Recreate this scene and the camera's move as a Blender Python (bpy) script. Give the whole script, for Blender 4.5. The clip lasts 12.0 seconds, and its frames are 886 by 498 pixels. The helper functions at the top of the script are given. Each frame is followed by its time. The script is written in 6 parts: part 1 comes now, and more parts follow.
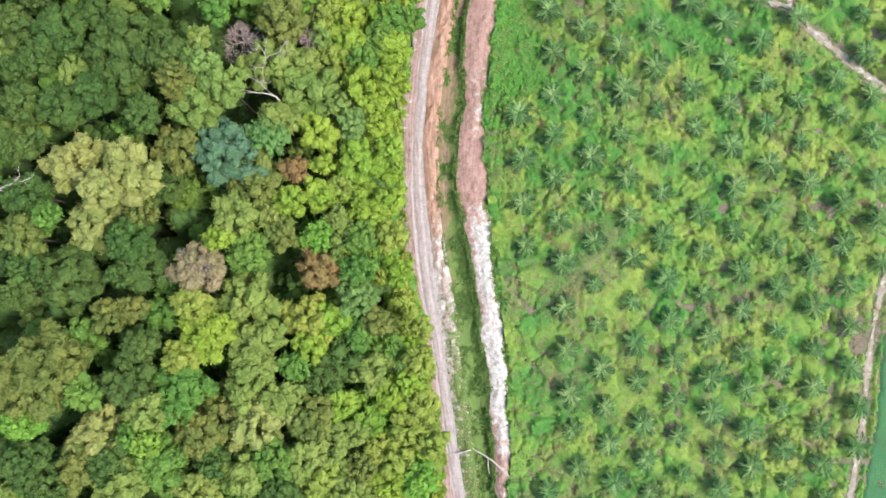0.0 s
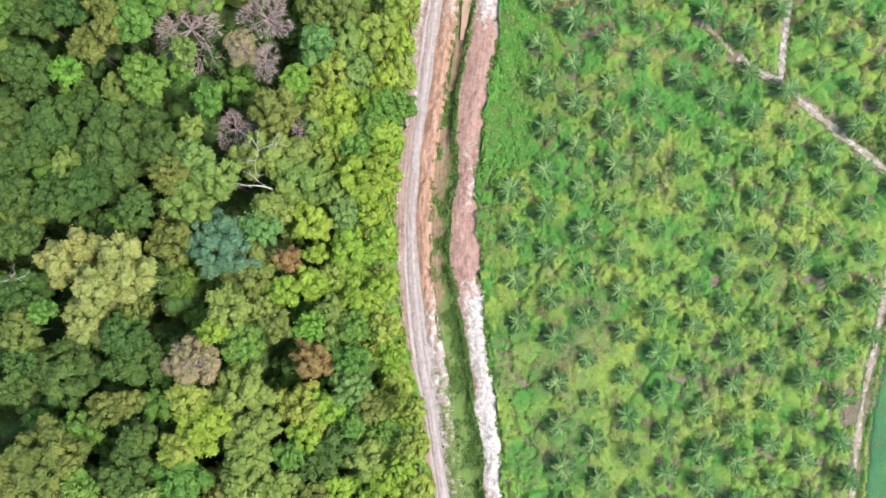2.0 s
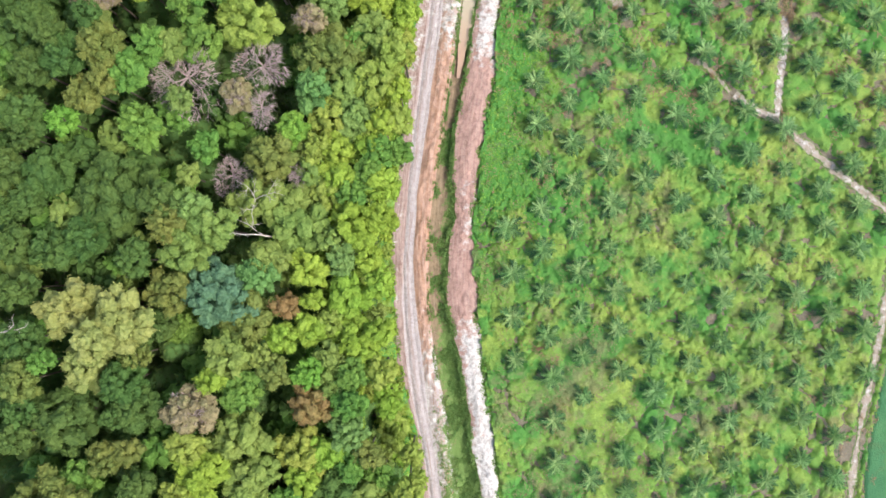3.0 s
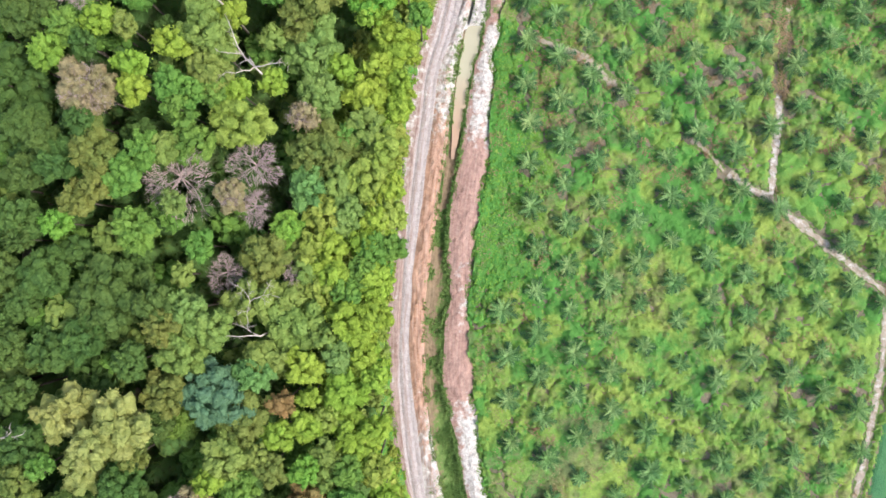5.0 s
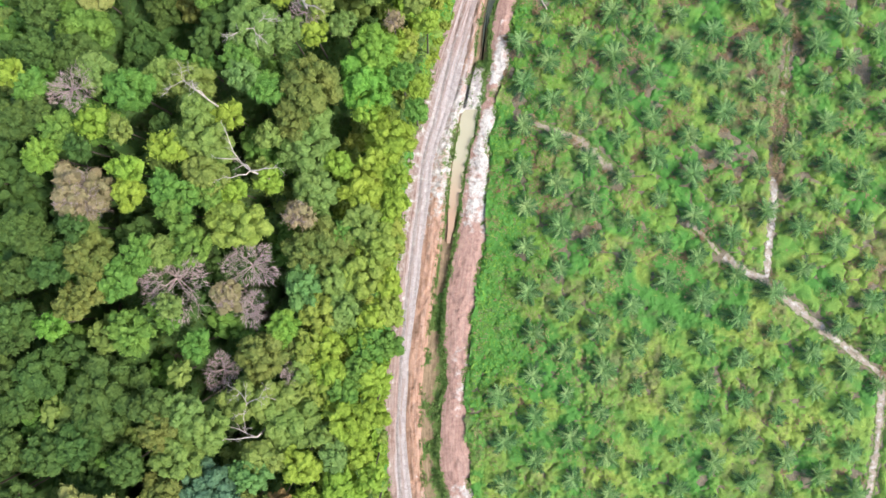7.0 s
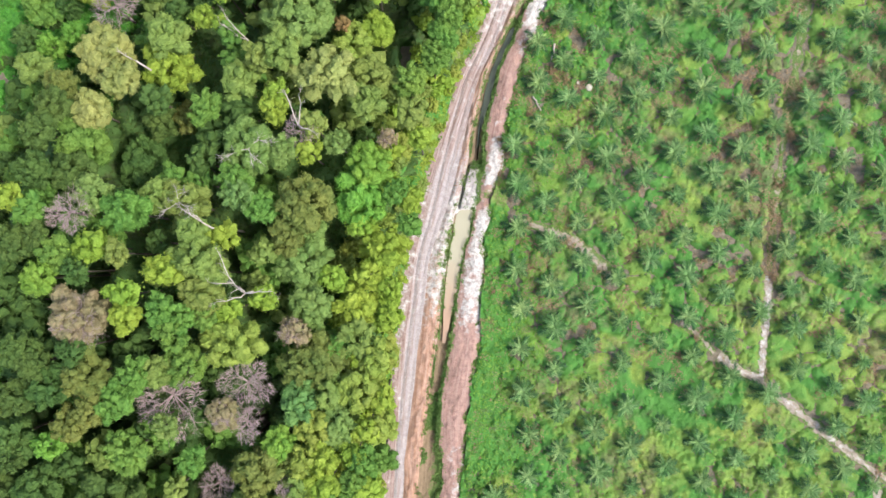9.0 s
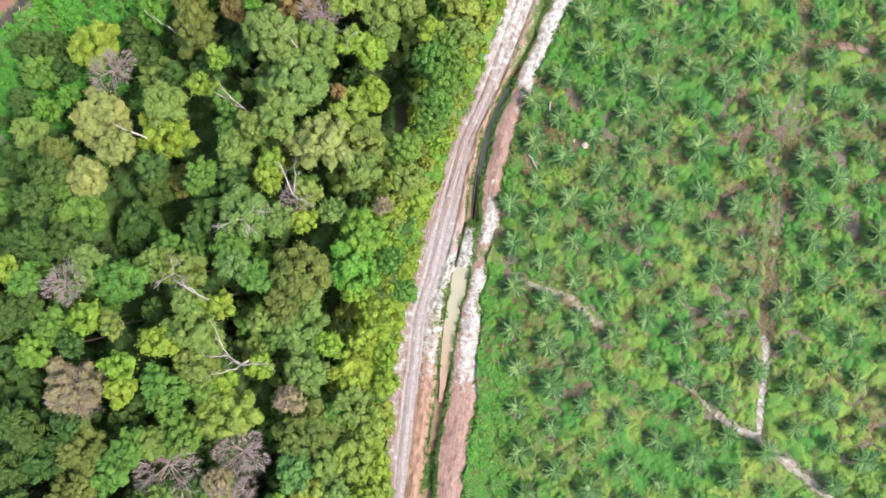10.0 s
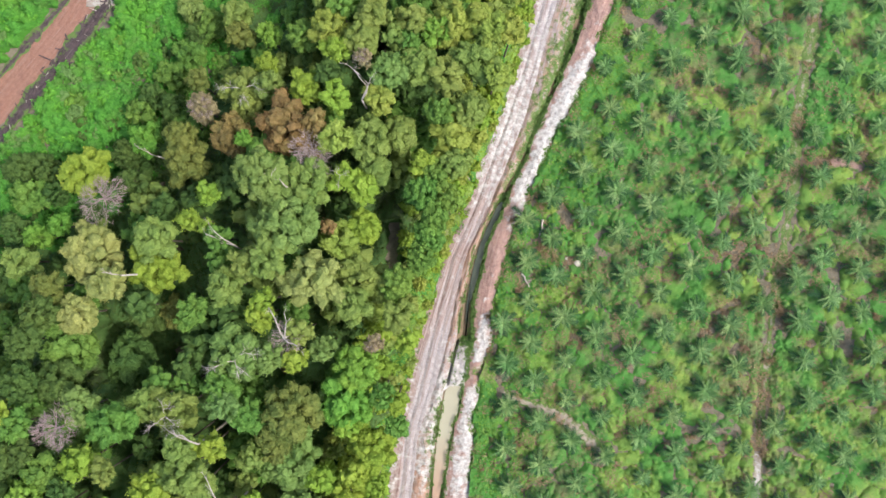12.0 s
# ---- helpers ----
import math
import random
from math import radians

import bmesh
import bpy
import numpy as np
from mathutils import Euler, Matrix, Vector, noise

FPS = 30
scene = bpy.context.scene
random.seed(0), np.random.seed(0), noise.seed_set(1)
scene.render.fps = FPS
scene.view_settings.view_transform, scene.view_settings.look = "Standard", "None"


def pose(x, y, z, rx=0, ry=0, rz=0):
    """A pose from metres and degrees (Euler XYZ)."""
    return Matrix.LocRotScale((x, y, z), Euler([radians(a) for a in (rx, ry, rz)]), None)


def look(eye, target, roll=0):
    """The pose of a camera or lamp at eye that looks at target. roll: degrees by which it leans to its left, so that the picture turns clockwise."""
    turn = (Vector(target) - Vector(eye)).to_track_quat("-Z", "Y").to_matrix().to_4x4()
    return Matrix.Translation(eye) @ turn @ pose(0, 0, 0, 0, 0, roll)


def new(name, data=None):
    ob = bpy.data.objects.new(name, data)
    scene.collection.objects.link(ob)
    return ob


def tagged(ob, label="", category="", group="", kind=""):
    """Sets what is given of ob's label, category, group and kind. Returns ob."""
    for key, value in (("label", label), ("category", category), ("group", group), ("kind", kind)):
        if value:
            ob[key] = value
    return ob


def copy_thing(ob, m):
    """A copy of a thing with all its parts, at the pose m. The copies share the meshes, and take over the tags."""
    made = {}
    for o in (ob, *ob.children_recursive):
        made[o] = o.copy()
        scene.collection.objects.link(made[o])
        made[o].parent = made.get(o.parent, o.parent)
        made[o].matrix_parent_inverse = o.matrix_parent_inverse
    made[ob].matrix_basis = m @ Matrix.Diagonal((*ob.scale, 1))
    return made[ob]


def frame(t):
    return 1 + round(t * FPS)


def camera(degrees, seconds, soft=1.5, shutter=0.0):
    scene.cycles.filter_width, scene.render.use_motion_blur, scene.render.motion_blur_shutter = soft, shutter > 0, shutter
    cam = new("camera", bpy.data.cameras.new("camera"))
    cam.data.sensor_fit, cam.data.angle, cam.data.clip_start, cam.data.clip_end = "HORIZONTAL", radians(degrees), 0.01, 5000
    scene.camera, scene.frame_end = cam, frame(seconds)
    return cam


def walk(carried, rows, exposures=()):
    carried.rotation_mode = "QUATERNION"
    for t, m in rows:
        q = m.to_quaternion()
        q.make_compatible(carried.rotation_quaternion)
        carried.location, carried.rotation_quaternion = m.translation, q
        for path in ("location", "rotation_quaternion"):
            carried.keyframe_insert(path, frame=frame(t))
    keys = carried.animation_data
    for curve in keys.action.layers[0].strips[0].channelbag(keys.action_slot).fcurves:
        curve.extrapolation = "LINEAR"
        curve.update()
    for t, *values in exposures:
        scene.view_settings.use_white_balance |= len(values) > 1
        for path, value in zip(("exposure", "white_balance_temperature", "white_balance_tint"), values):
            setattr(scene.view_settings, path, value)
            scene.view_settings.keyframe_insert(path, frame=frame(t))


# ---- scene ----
cam = camera(62.0, 12.0, 1.5)
# seconds, place, and turns about x, y and z; the lens looks straight down
PATH = [
    (0, -0.01, -8.25, 159.99, 2.950, -0.475, 0.882),
    (0.5, 0.22, -3.98, 160.47, 2.681, -0.493, 0.834),
    (1, 0.49, 0.55, 160.93, 2.539, -0.500, 0.788),
    (1.5, 0.82, 5.31, 161.50, 2.316, -0.487, 0.716),
    (2, 1.17, 10.44, 162.00, 2.080, -0.469, 0.610),
    (2.5, 1.53, 15.67, 162.47, 1.767, -0.444, 0.544),
    (3, 1.77, 20.80, 162.87, 1.438, -0.439, 0.408),
    (5, 2.58, 41.53, 163.62, 0.511, -0.498, -0.052),
    (5.5, 2.49, 46.20, 163.74, 0.443, -0.613, -0.080),
    (6, 2.31, 50.84, 163.66, 0.406, -0.741, -0.141),
    (6.5, 2.10, 55.63, 163.69, 0.511, -0.885, -0.179),
    (7, 2.31, 60.45, 163.76, 0.439, -0.891, -0.251),
    (9, 4.77, 81.81, 165.08, 0.780, -0.437, -0.365),
    (9.5, 5.43, 87.65, 165.16, 0.864, -0.357, -0.427),
    (10, 6.01, 94.40, 165.20, 0.963, -0.324, -0.480),
    (10.5, 6.49, 101.07, 165.27, 0.907, -0.314, -0.506),
    (11, 6.99, 107.90, 165.28, 0.831, -0.304, -0.550),
    (11.5, 7.41, 114.78, 165.30, 0.849, -0.341, -0.569),
    (12, 7.82, 121.74, 165.45, 0.653, -0.387, -0.599),
]
walk(cam, [(t, pose(x, y, z, rx, ry, rz)) for t, x, y, z, rx, ry, rz in PATH], [(0, 0.17), (11.5, 0.17), (12, 0.0)])

# ---- world, sun ----
SUN_HEIGHT, SUN_SIDE = 54.0, 106.0     # degrees: elevation, compass bearing from +y towards +x
world = bpy.data.worlds.new("world")
scene.world = world
world.use_nodes = True
sky = world.node_tree.nodes.new("ShaderNodeTexSky")
sky.sky_type = "NISHITA"
sky.sun_disc = False
sky.sun_elevation = radians(SUN_HEIGHT)
sky.sun_rotation = radians(SUN_SIDE)
sky.dust_density = 3.0
world.node_tree.links.new(sky.outputs["Color"], world.node_tree.nodes["Background"].inputs["Color"])
world.node_tree.nodes["Background"].inputs["Strength"].default_value = 0.28
sun = new("sun", bpy.data.lights.new("sun", "SUN"))
sun.data.energy = 3.1
sun.data.angle = radians(6.0)
sun.data.color = (1.0, 0.968, 0.92)
e, b = radians(SUN_HEIGHT), radians(SUN_SIDE)
sun.matrix_world = look((math.cos(e) * math.sin(b) * 300, math.cos(e) * math.cos(b) * 300, math.sin(e) * 300), (0, 0, 0))
scene.view_settings.exposure = 0.17


# ---- materials ----
class Nodes:
    """A short way to write a node material."""

    def __init__(self, name):
        self.mat = bpy.data.materials.new(name)
        self.mat.use_nodes = True
        self.tree = self.mat.node_tree
        self.bsdf = self.tree.nodes["Principled BSDF"]
        self.out = self.tree.nodes["Material Output"]

    def node(self, kind, **inputs):
        n = self.tree.nodes.new(kind)
        for key, value in inputs.items():
            self.put(value, n.inputs[key.replace("_", " ")])
        return n

    def put(self, value, socket):
        if isinstance(value, bpy.types.NodeSocket):
            self.tree.links.new(value, socket)
        elif isinstance(value, tuple) and len(value) == 3 and socket.type == "RGBA":
            socket.default_value = (*value, 1)
        else:
            socket.default_value = value

    def noise(self, scale, detail=4.0, where=None, rough=0.55):
        n = self.node("ShaderNodeTexNoise", Scale=scale, Detail=detail, Roughness=rough)
        self.put(where if where else self.place(), n.inputs["Vector"])
        return n.outputs["Fac"]

    def place(self):
        return self.tree.nodes.new("ShaderNodeNewGeometry").outputs["Position"]

    def attr(self, name):
        n = self.tree.nodes.new("ShaderNodeAttribute")
        n.attribute_name = name
        return n.outputs["Fac"]

    def sharpen(self, value, low, high):
        n = self.node("ShaderNodeMapRange", Value=value)
        n.inputs["From Min"].default_value, n.inputs["From Max"].default_value = low, high
        return n.outputs["Result"]

    def sum(self, a, b, op="ADD"):
        n = self.tree.nodes.new("ShaderNodeMath")
        n.operation = op
        self.put(a, n.inputs[0])
        self.put(b, n.inputs[1])
        return n.outputs[0]

    def mix(self, fac, a, b, blend="MIX"):
        n = self.tree.nodes.new("ShaderNodeMix")
        n.data_type, n.blend_type = "RGBA", blend
        self.put(fac, n.inputs["Factor"])
        self.put(a, n.inputs["A"])
        self.put(b, n.inputs["B"])
        return n.outputs["Result"]

    def finish(self, colour, rough=0.9, bump=None, depth=0.05, specular=0.3, leaf=0.0):
        self.put(colour, self.bsdf.inputs["Base Color"])
        self.put(rough, self.bsdf.inputs["Roughness"])
        self.bsdf.inputs["Specular IOR Level"].default_value = specular
        if bump is not None:
            n = self.node("ShaderNodeBump", Height=bump, Distance=depth)
            self.tree.links.new(n.outputs["Normal"], self.bsdf.inputs["Normal"])
        if leaf:
            through_leaf = self.tree.nodes.new("ShaderNodeBsdfTranslucent")
            self.put(colour, through_leaf.inputs["Color"])
            both = self.node("ShaderNodeMixShader", Fac=leaf)
            self.tree.links.new(self.bsdf.outputs[0], both.inputs[1])
            self.tree.links.new(through_leaf.outputs[0], both.inputs[2])
            self.tree.links.new(both.outputs[0], self.out.inputs["Surface"])
        return self.mat


def leaf_material(name, base, young, old, patch=0.22):
    """Foliage: one tone a tree, patches a few metres wide, and every leaf a little different."""
    m = Nodes(name)
    tree_random = m.tree.nodes.new("ShaderNodeObjectInfo").outputs["Random"]
    leaf_random = m.tree.nodes.new("ShaderNodeNewGeometry").outputs["Random Per Island"]
    wide = m.sharpen(m.noise(patch, 3.0), 0.36, 0.64)
    fine = m.sharpen(m.noise(1.3, 3.0), 0.3, 0.7)
    c = m.mix(wide, base, young)
    c = m.mix(m.sum(m.sharpen(leaf_random, 0.5, 1.0), 0.4, "MULTIPLY"), c, old)
    c = m.mix(m.sum(fine, 0.45, "MULTIPLY"), c, young)
    hsv = m.node("ShaderNodeHueSaturation", Color=c)
    m.put(m.sum(0.485, m.sum(tree_random, 0.03, "MULTIPLY")), hsv.inputs["Hue"])
    speck = m.sharpen(m.noise(3.0, 5.0, rough=0.65), 0.36, 0.64)
    m.put(m.sum(m.sum(0.79, m.sum(speck, 0.26, "MULTIPLY")), m.sum(leaf_random, 0.3, "MULTIPLY")), hsv.inputs["Value"])
    return m.finish(hsv.outputs["Color"], 0.6, m.noise(4.5, 3.0), 0.2, specular=0.12, leaf=0.25)


LEAVES = {
    "gold": leaf_material("golden_leaves", (0.22, 0.27, 0.075), (0.345, 0.37, 0.115), (0.14, 0.19, 0.06)),
    "olive": leaf_material("olive_leaves", (0.155, 0.23, 0.051), (0.245, 0.318, 0.076), (0.1, 0.157, 0.041)),
    "green": leaf_material("green_leaves", (0.095, 0.206, 0.041), (0.17, 0.299, 0.056), (0.06, 0.137, 0.031)),
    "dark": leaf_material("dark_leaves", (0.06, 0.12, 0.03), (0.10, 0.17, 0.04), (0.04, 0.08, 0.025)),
    "bright": leaf_material("bright_leaves", (0.185, 0.294, 0.036), (0.28, 0.392, 0.056), (0.11, 0.196, 0.031)),
    "yellow": leaf_material("yellow_green_leaves", (0.205, 0.275, 0.048), (0.31, 0.37, 0.075), (0.13, 0.2, 0.035)),
    "vivid": leaf_material("vivid_leaves", (0.12, 0.275, 0.041), (0.2, 0.363, 0.056), (0.07, 0.177, 0.031)),
    "fresh": leaf_material("fresh_scrub_leaves", (0.085, 0.29, 0.034), (0.15, 0.40, 0.05), (0.05, 0.18, 0.03)),
    "blue": leaf_material("blue_green_leaves", (0.092, 0.184, 0.098), (0.14, 0.24, 0.122), (0.054, 0.127, 0.068)),
    "teal": leaf_material("sea_green_leaves", (0.115, 0.235, 0.068), (0.175, 0.304, 0.085), (0.07, 0.157, 0.045)),
    "rust": leaf_material("rusty_leaves", (0.2, 0.146, 0.055), (0.29, 0.196, 0.075), (0.1, 0.137, 0.04)),
    "dry": leaf_material("shrivelled_leaves", (0.32, 0.255, 0.22), (0.43, 0.355, 0.32), (0.22, 0.18, 0.13)),
    "tan": leaf_material("withered_leaves", (0.22, 0.196, 0.095), (0.32, 0.255, 0.145), (0.13, 0.167, 0.055)),
    "pale": leaf_material("pale_leaves", (0.14, 0.235, 0.058), (0.215, 0.315, 0.084), (0.088, 0.162, 0.043)),
    "moss": leaf_material("mossy_leaves", (0.11, 0.162, 0.04), (0.2, 0.23, 0.055), (0.065, 0.108, 0.033)),
}
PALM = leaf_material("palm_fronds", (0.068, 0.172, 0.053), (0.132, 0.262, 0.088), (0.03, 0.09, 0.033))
# old fronds are darker; the palm's shade is painted into this colour too
PALM_OLD_SHADE = leaf_material("old_shade_toned_fronds", (0.034, 0.092, 0.037), (0.06, 0.138, 0.056), (0.022, 0.056, 0.026))
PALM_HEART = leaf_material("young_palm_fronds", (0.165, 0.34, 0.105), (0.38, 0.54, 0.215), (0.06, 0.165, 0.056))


def bark_material(name, base, light):
    m = Nodes(name)
    c = m.mix(m.sharpen(m.noise(2.5, 5.0), 0.35, 0.65), base, light)
    return m.finish(c, 0.85, m.noise(9.0), 0.04)


BARK = bark_material("grey_bark", (0.075, 0.06, 0.045), (0.15, 0.13, 0.10))
PALE_BARK = bark_material("bleached_wood", (0.34, 0.29, 0.24), (0.50, 0.45, 0.40))
DRY_TWIGS = bark_material("dry_twigs", (0.285, 0.215, 0.19), (0.45, 0.36, 0.33))
STONE = bark_material("pale_stone", (0.5, 0.46, 0.36), (0.64, 0.6, 0.5))
PALM_BARK = bark_material("palm_trunk", (0.12, 0.085, 0.05), (0.2, 0.15, 0.09))


def cover_material(name, dark, mid, light, straw, depth=0.35):
    """Creeping ground cover: tone by mound, leaf grain and dry yellowing."""
    m = Nodes(name)
    tint = m.attr("tint")
    grain = m.sharpen(m.noise(2.2, 6.0, rough=0.7), 0.34, 0.66)
    wide = m.sharpen(m.noise(0.055, 4.0), 0.38, 0.62)
    c = m.mix(m.sum(m.sharpen(tint, 0.3, 0.72), 0.92, "MULTIPLY"), mid, light)
    c = m.mix(m.sum(wide, 0.55, "MULTIPLY"), c, mid)
    c = m.mix(m.sum(grain, 0.4, "MULTIPLY"), c, dark)
    c = m.mix(m.sum(m.sharpen(m.noise(0.75, 5.0, rough=0.65), 0.5, 0.6), 0.2, "MULTIPLY"), c, dark)
    c = m.mix(m.sum(m.sharpen(m.noise(0.17, 4.0, rough=0.55), 0.49, 0.58), 0.45, "MULTIPLY"), c, mid)
    dryness = m.sharpen(m.sum(m.noise(0.33, 6.0, rough=0.7), m.sum(m.sum(m.noise(0.045, 3.0), -0.5), 0.8, "MULTIPLY")), 0.51, 0.67)
    c = m.mix(m.sum(dryness, 0.6, "MULTIPLY"), c, m.mix(grain, straw, tuple(v * 0.5 for v in straw)))
    return m.finish(c, 0.7, m.noise(3.0, 5.0), depth, leaf=0.15)


COVER = cover_material("legume_cover", (0.072, 0.165, 0.043), (0.094, 0.298, 0.047), (0.362, 0.462, 0.082), (0.28, 0.23, 0.13))
COVER_LEAF = cover_material("legume_leaves", (0.077, 0.175, 0.045), (0.104, 0.315, 0.051), (0.382, 0.482, 0.088), (0.28, 0.23, 0.13), 0.02)
# shade under the palms, put into the colour of the weeds there
PALM_SHADE_WEEDS = leaf_material("shade_toned_weeds", (0.062, 0.125, 0.048), (0.095, 0.175, 0.062), (0.055, 0.075, 0.038), 0.4)
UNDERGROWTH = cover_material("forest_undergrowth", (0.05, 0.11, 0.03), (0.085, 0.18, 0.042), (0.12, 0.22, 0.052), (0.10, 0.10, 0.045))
SCRUB_LEAF = cover_material("scrub_leaves", (0.05, 0.18, 0.028), (0.10, 0.33, 0.038), (0.18, 0.44, 0.05), (0.13, 0.26, 0.05), 0.02)
SCRUB = cover_material("scrub", (0.03, 0.10, 0.02), (0.085, 0.29, 0.032), (0.15, 0.38, 0.045), (0.12, 0.24, 0.05))
FIELD = cover_material("smooth_field", (0.04, 0.15, 0.06), (0.06, 0.20, 0.075), (0.09, 0.25, 0.085), (0.12, 0.22, 0.08))
GRASS = leaf_material("ditch_grass", (0.10, 0.195, 0.05), (0.19, 0.28, 0.08), (0.06, 0.13, 0.04), 0.3)

DRY_WEEDS = leaf_material("withered_weeds", (0.29, 0.185, 0.105), (0.38, 0.27, 0.165), (0.16, 0.15, 0.06), 0.5)
SCORCHED = leaf_material("scorched_creepers", (0.275, 0.165, 0.105), (0.37, 0.25, 0.16), (0.16, 0.125, 0.06), 0.5)
LITTER = leaf_material("dry_litter", (0.24, 0.19, 0.11), (0.33, 0.27, 0.16), (0.13, 0.12, 0.06), 0.4)


def soil_material(name, base, stain, pale, streak=0.0):
    """Bare earth: clods, stains, and pale streaks that run along it."""
    m = Nodes(name)
    uv = m.tree.nodes.new("ShaderNodeUVMap").outputs["UV"]
    stretch = m.node("ShaderNodeMapping", Vector=uv, Scale=(2.4, 0.12, 1.0)).outputs["Vector"]
    along = m.sharpen(m.noise(1.0, 6.0, stretch, 0.65), 0.38, 0.62)
    clods = m.sharpen(m.noise(0.9, 6.0, rough=0.65), 0.34, 0.66)
    fine = m.noise(5.0, 6.0, rough=0.7)
    c = m.mix(clods, base, stain)
    c = m.mix(m.sum(along, streak, "MULTIPLY"), c, pale)
    c = m.mix(m.sharpen(m.sum(m.attr("grey"), m.sum(along, 0.35, "MULTIPLY")), 0.3, 0.75), c, m.mix(clods, (0.35, 0.31, 0.30), (0.47, 0.425, 0.41)))
    c = m.mix(m.sum(m.sharpen(fine, 0.5, 0.72), 0.75, "MULTIPLY"), c, stain)
    white = m.sharpen(m.sum(m.attr("white"), m.sum(m.sum(m.noise(0.6, 6.0, rough=0.62), -0.5), 2.1, "MULTIPLY")), 0.42, 0.8)
    c = m.mix(white, c, m.mix(m.sharpen(m.noise(1.1, 5.0, rough=0.7), 0.36, 0.6), (0.36, 0.325, 0.295), (0.64, 0.61, 0.57)))
    green = m.sharpen(m.sum(m.attr("green"), m.sum(m.sum(m.noise(0.7, 6.0, rough=0.7), -0.5), 1.5, "MULTIPLY")), 0.42, 0.62)
    c = m.mix(green, c, m.mix(fine, (0.07, 0.14, 0.035), (0.17, 0.24, 0.07)))
    return m.finish(c, 0.95, m.sum(clods, fine), 0.12, 0.15)


ROAD = soil_material("road_earth", (0.34, 0.24, 0.20), (0.20, 0.125, 0.105), (0.47, 0.38, 0.345), 0.65)
CLAY = soil_material("orange_clay", (0.46, 0.27, 0.175), (0.28, 0.16, 0.11), (0.54, 0.38, 0.30), 0.6)
DITCH = soil_material("ditch_mud", (0.25, 0.18, 0.115), (0.13, 0.10, 0.06), (0.33, 0.24, 0.15), 0.5)
SPOIL = soil_material("pink_spoil", (0.43, 0.27, 0.22), (0.25, 0.15, 0.125), (0.55, 0.40, 0.33), 0.35)
SAND = soil_material("sandy_track", (0.38, 0.31, 0.25), (0.25, 0.20, 0.15), (0.50, 0.44, 0.38), 0.5)
RED = soil_material("red_laterite", (0.32, 0.165, 0.115), (0.23, 0.115, 0.08), (0.40, 0.25, 0.195), 0.35)
SOIL = soil_material("bare_soil", (0.235, 0.20, 0.145), (0.14, 0.12, 0.085), (0.32, 0.28, 0.215), 0.3)
BURNT = soil_material("burnt_debris", (0.11, 0.08, 0.08), (0.045, 0.035, 0.04), (0.2, 0.15, 0.14), 0.3)


def water_material(name, colour):
    m = Nodes(name)
    c = m.mix(m.sharpen(m.noise(0.12, 4.0), 0.35, 0.65), colour, tuple(v * 0.85 for v in colour))
    return m.finish(c, 0.3, m.noise(2.0, 2.0), 0.004, 0.25)


def pond_material():
    """Milky water that silts up to a rusty tan towards the south."""
    m = Nodes("milky_water")
    split = m.node("ShaderNodeSeparateXYZ", Vector=m.place()).outputs["Y"]
    silt = m.sharpen(m.sum(split, m.sum(m.noise(0.2, 4.0), 8.0, "MULTIPLY")), 86.0, 72.0)
    c = m.mix(silt, m.mix(m.noise(0.3, 4.0), (0.42, 0.395, 0.28), (0.37, 0.345, 0.24)), (0.42, 0.28, 0.19))
    return m.finish(c, 0.25, m.noise(2.0, 2.0), 0.004, 0.4)


POND = pond_material()
GREEN_WATER = water_material("algae_water", (0.07, 0.085, 0.06))


# ---- mesh helpers ----
def mesh_of(name, verts, faces, material, smooth=True):
    me = bpy.data.meshes.new(name)
    me.from_pydata(verts if isinstance(verts, list) else verts.tolist(), [], faces if isinstance(faces, list) else faces.tolist())
    me.materials.append(material)
    if smooth:
        me.polygons.foreach_set("use_smooth", np.ones(len(me.polygons), bool))
    me.update()
    return me


def part(name, me, parent, label="", m=None):
    ob = new(name, me)
    ob.parent = parent
    if m is not None:
        ob.matrix_basis = m
    if label:
        ob["label"] = label
    return ob


def quads(centres, normals, sizes, rng, ratio=0.75):
    """One small leaf-spray of three corners at every centre: arrays of corners and faces."""
    n = len(centres)
    rand = rng.normal(size=(n, 3))
    side = np.cross(normals, rand)
    side /= np.linalg.norm(side, axis=1, keepdims=True) + 1e-9
    ahead = np.cross(normals, side)
    s = sizes[:, None]
    verts = np.empty((n, 3, 3))
    verts[:, 0] = centres - ahead * s * 0.8 + side * s * ratio
    verts[:, 1] = centres - ahead * s * 0.8 - side * s * ratio
    verts[:, 2] = centres + ahead * s - normals * s * 0.25
    return verts.reshape(-1, 3), np.arange(3 * n).reshape(n, 3)


def half_ball(level):
    """Corners of a ball one metre in radius, and its faces but for the lowest."""
    bm = bmesh.new()
    bmesh.ops.create_icosphere(bm, subdivisions=level, radius=1.0)
    for k, v in enumerate(bm.verts):
        v.index = k
    corners = np.array([v.co for v in bm.verts])
    sides = np.array([[v.index for v in f.verts] for f in bm.faces if max(v.co.z for v in f.verts) > -0.3])
    bm.free()
    return corners, sides


BALLS = {level: half_ball(level) for level in (1, 2, 3)}


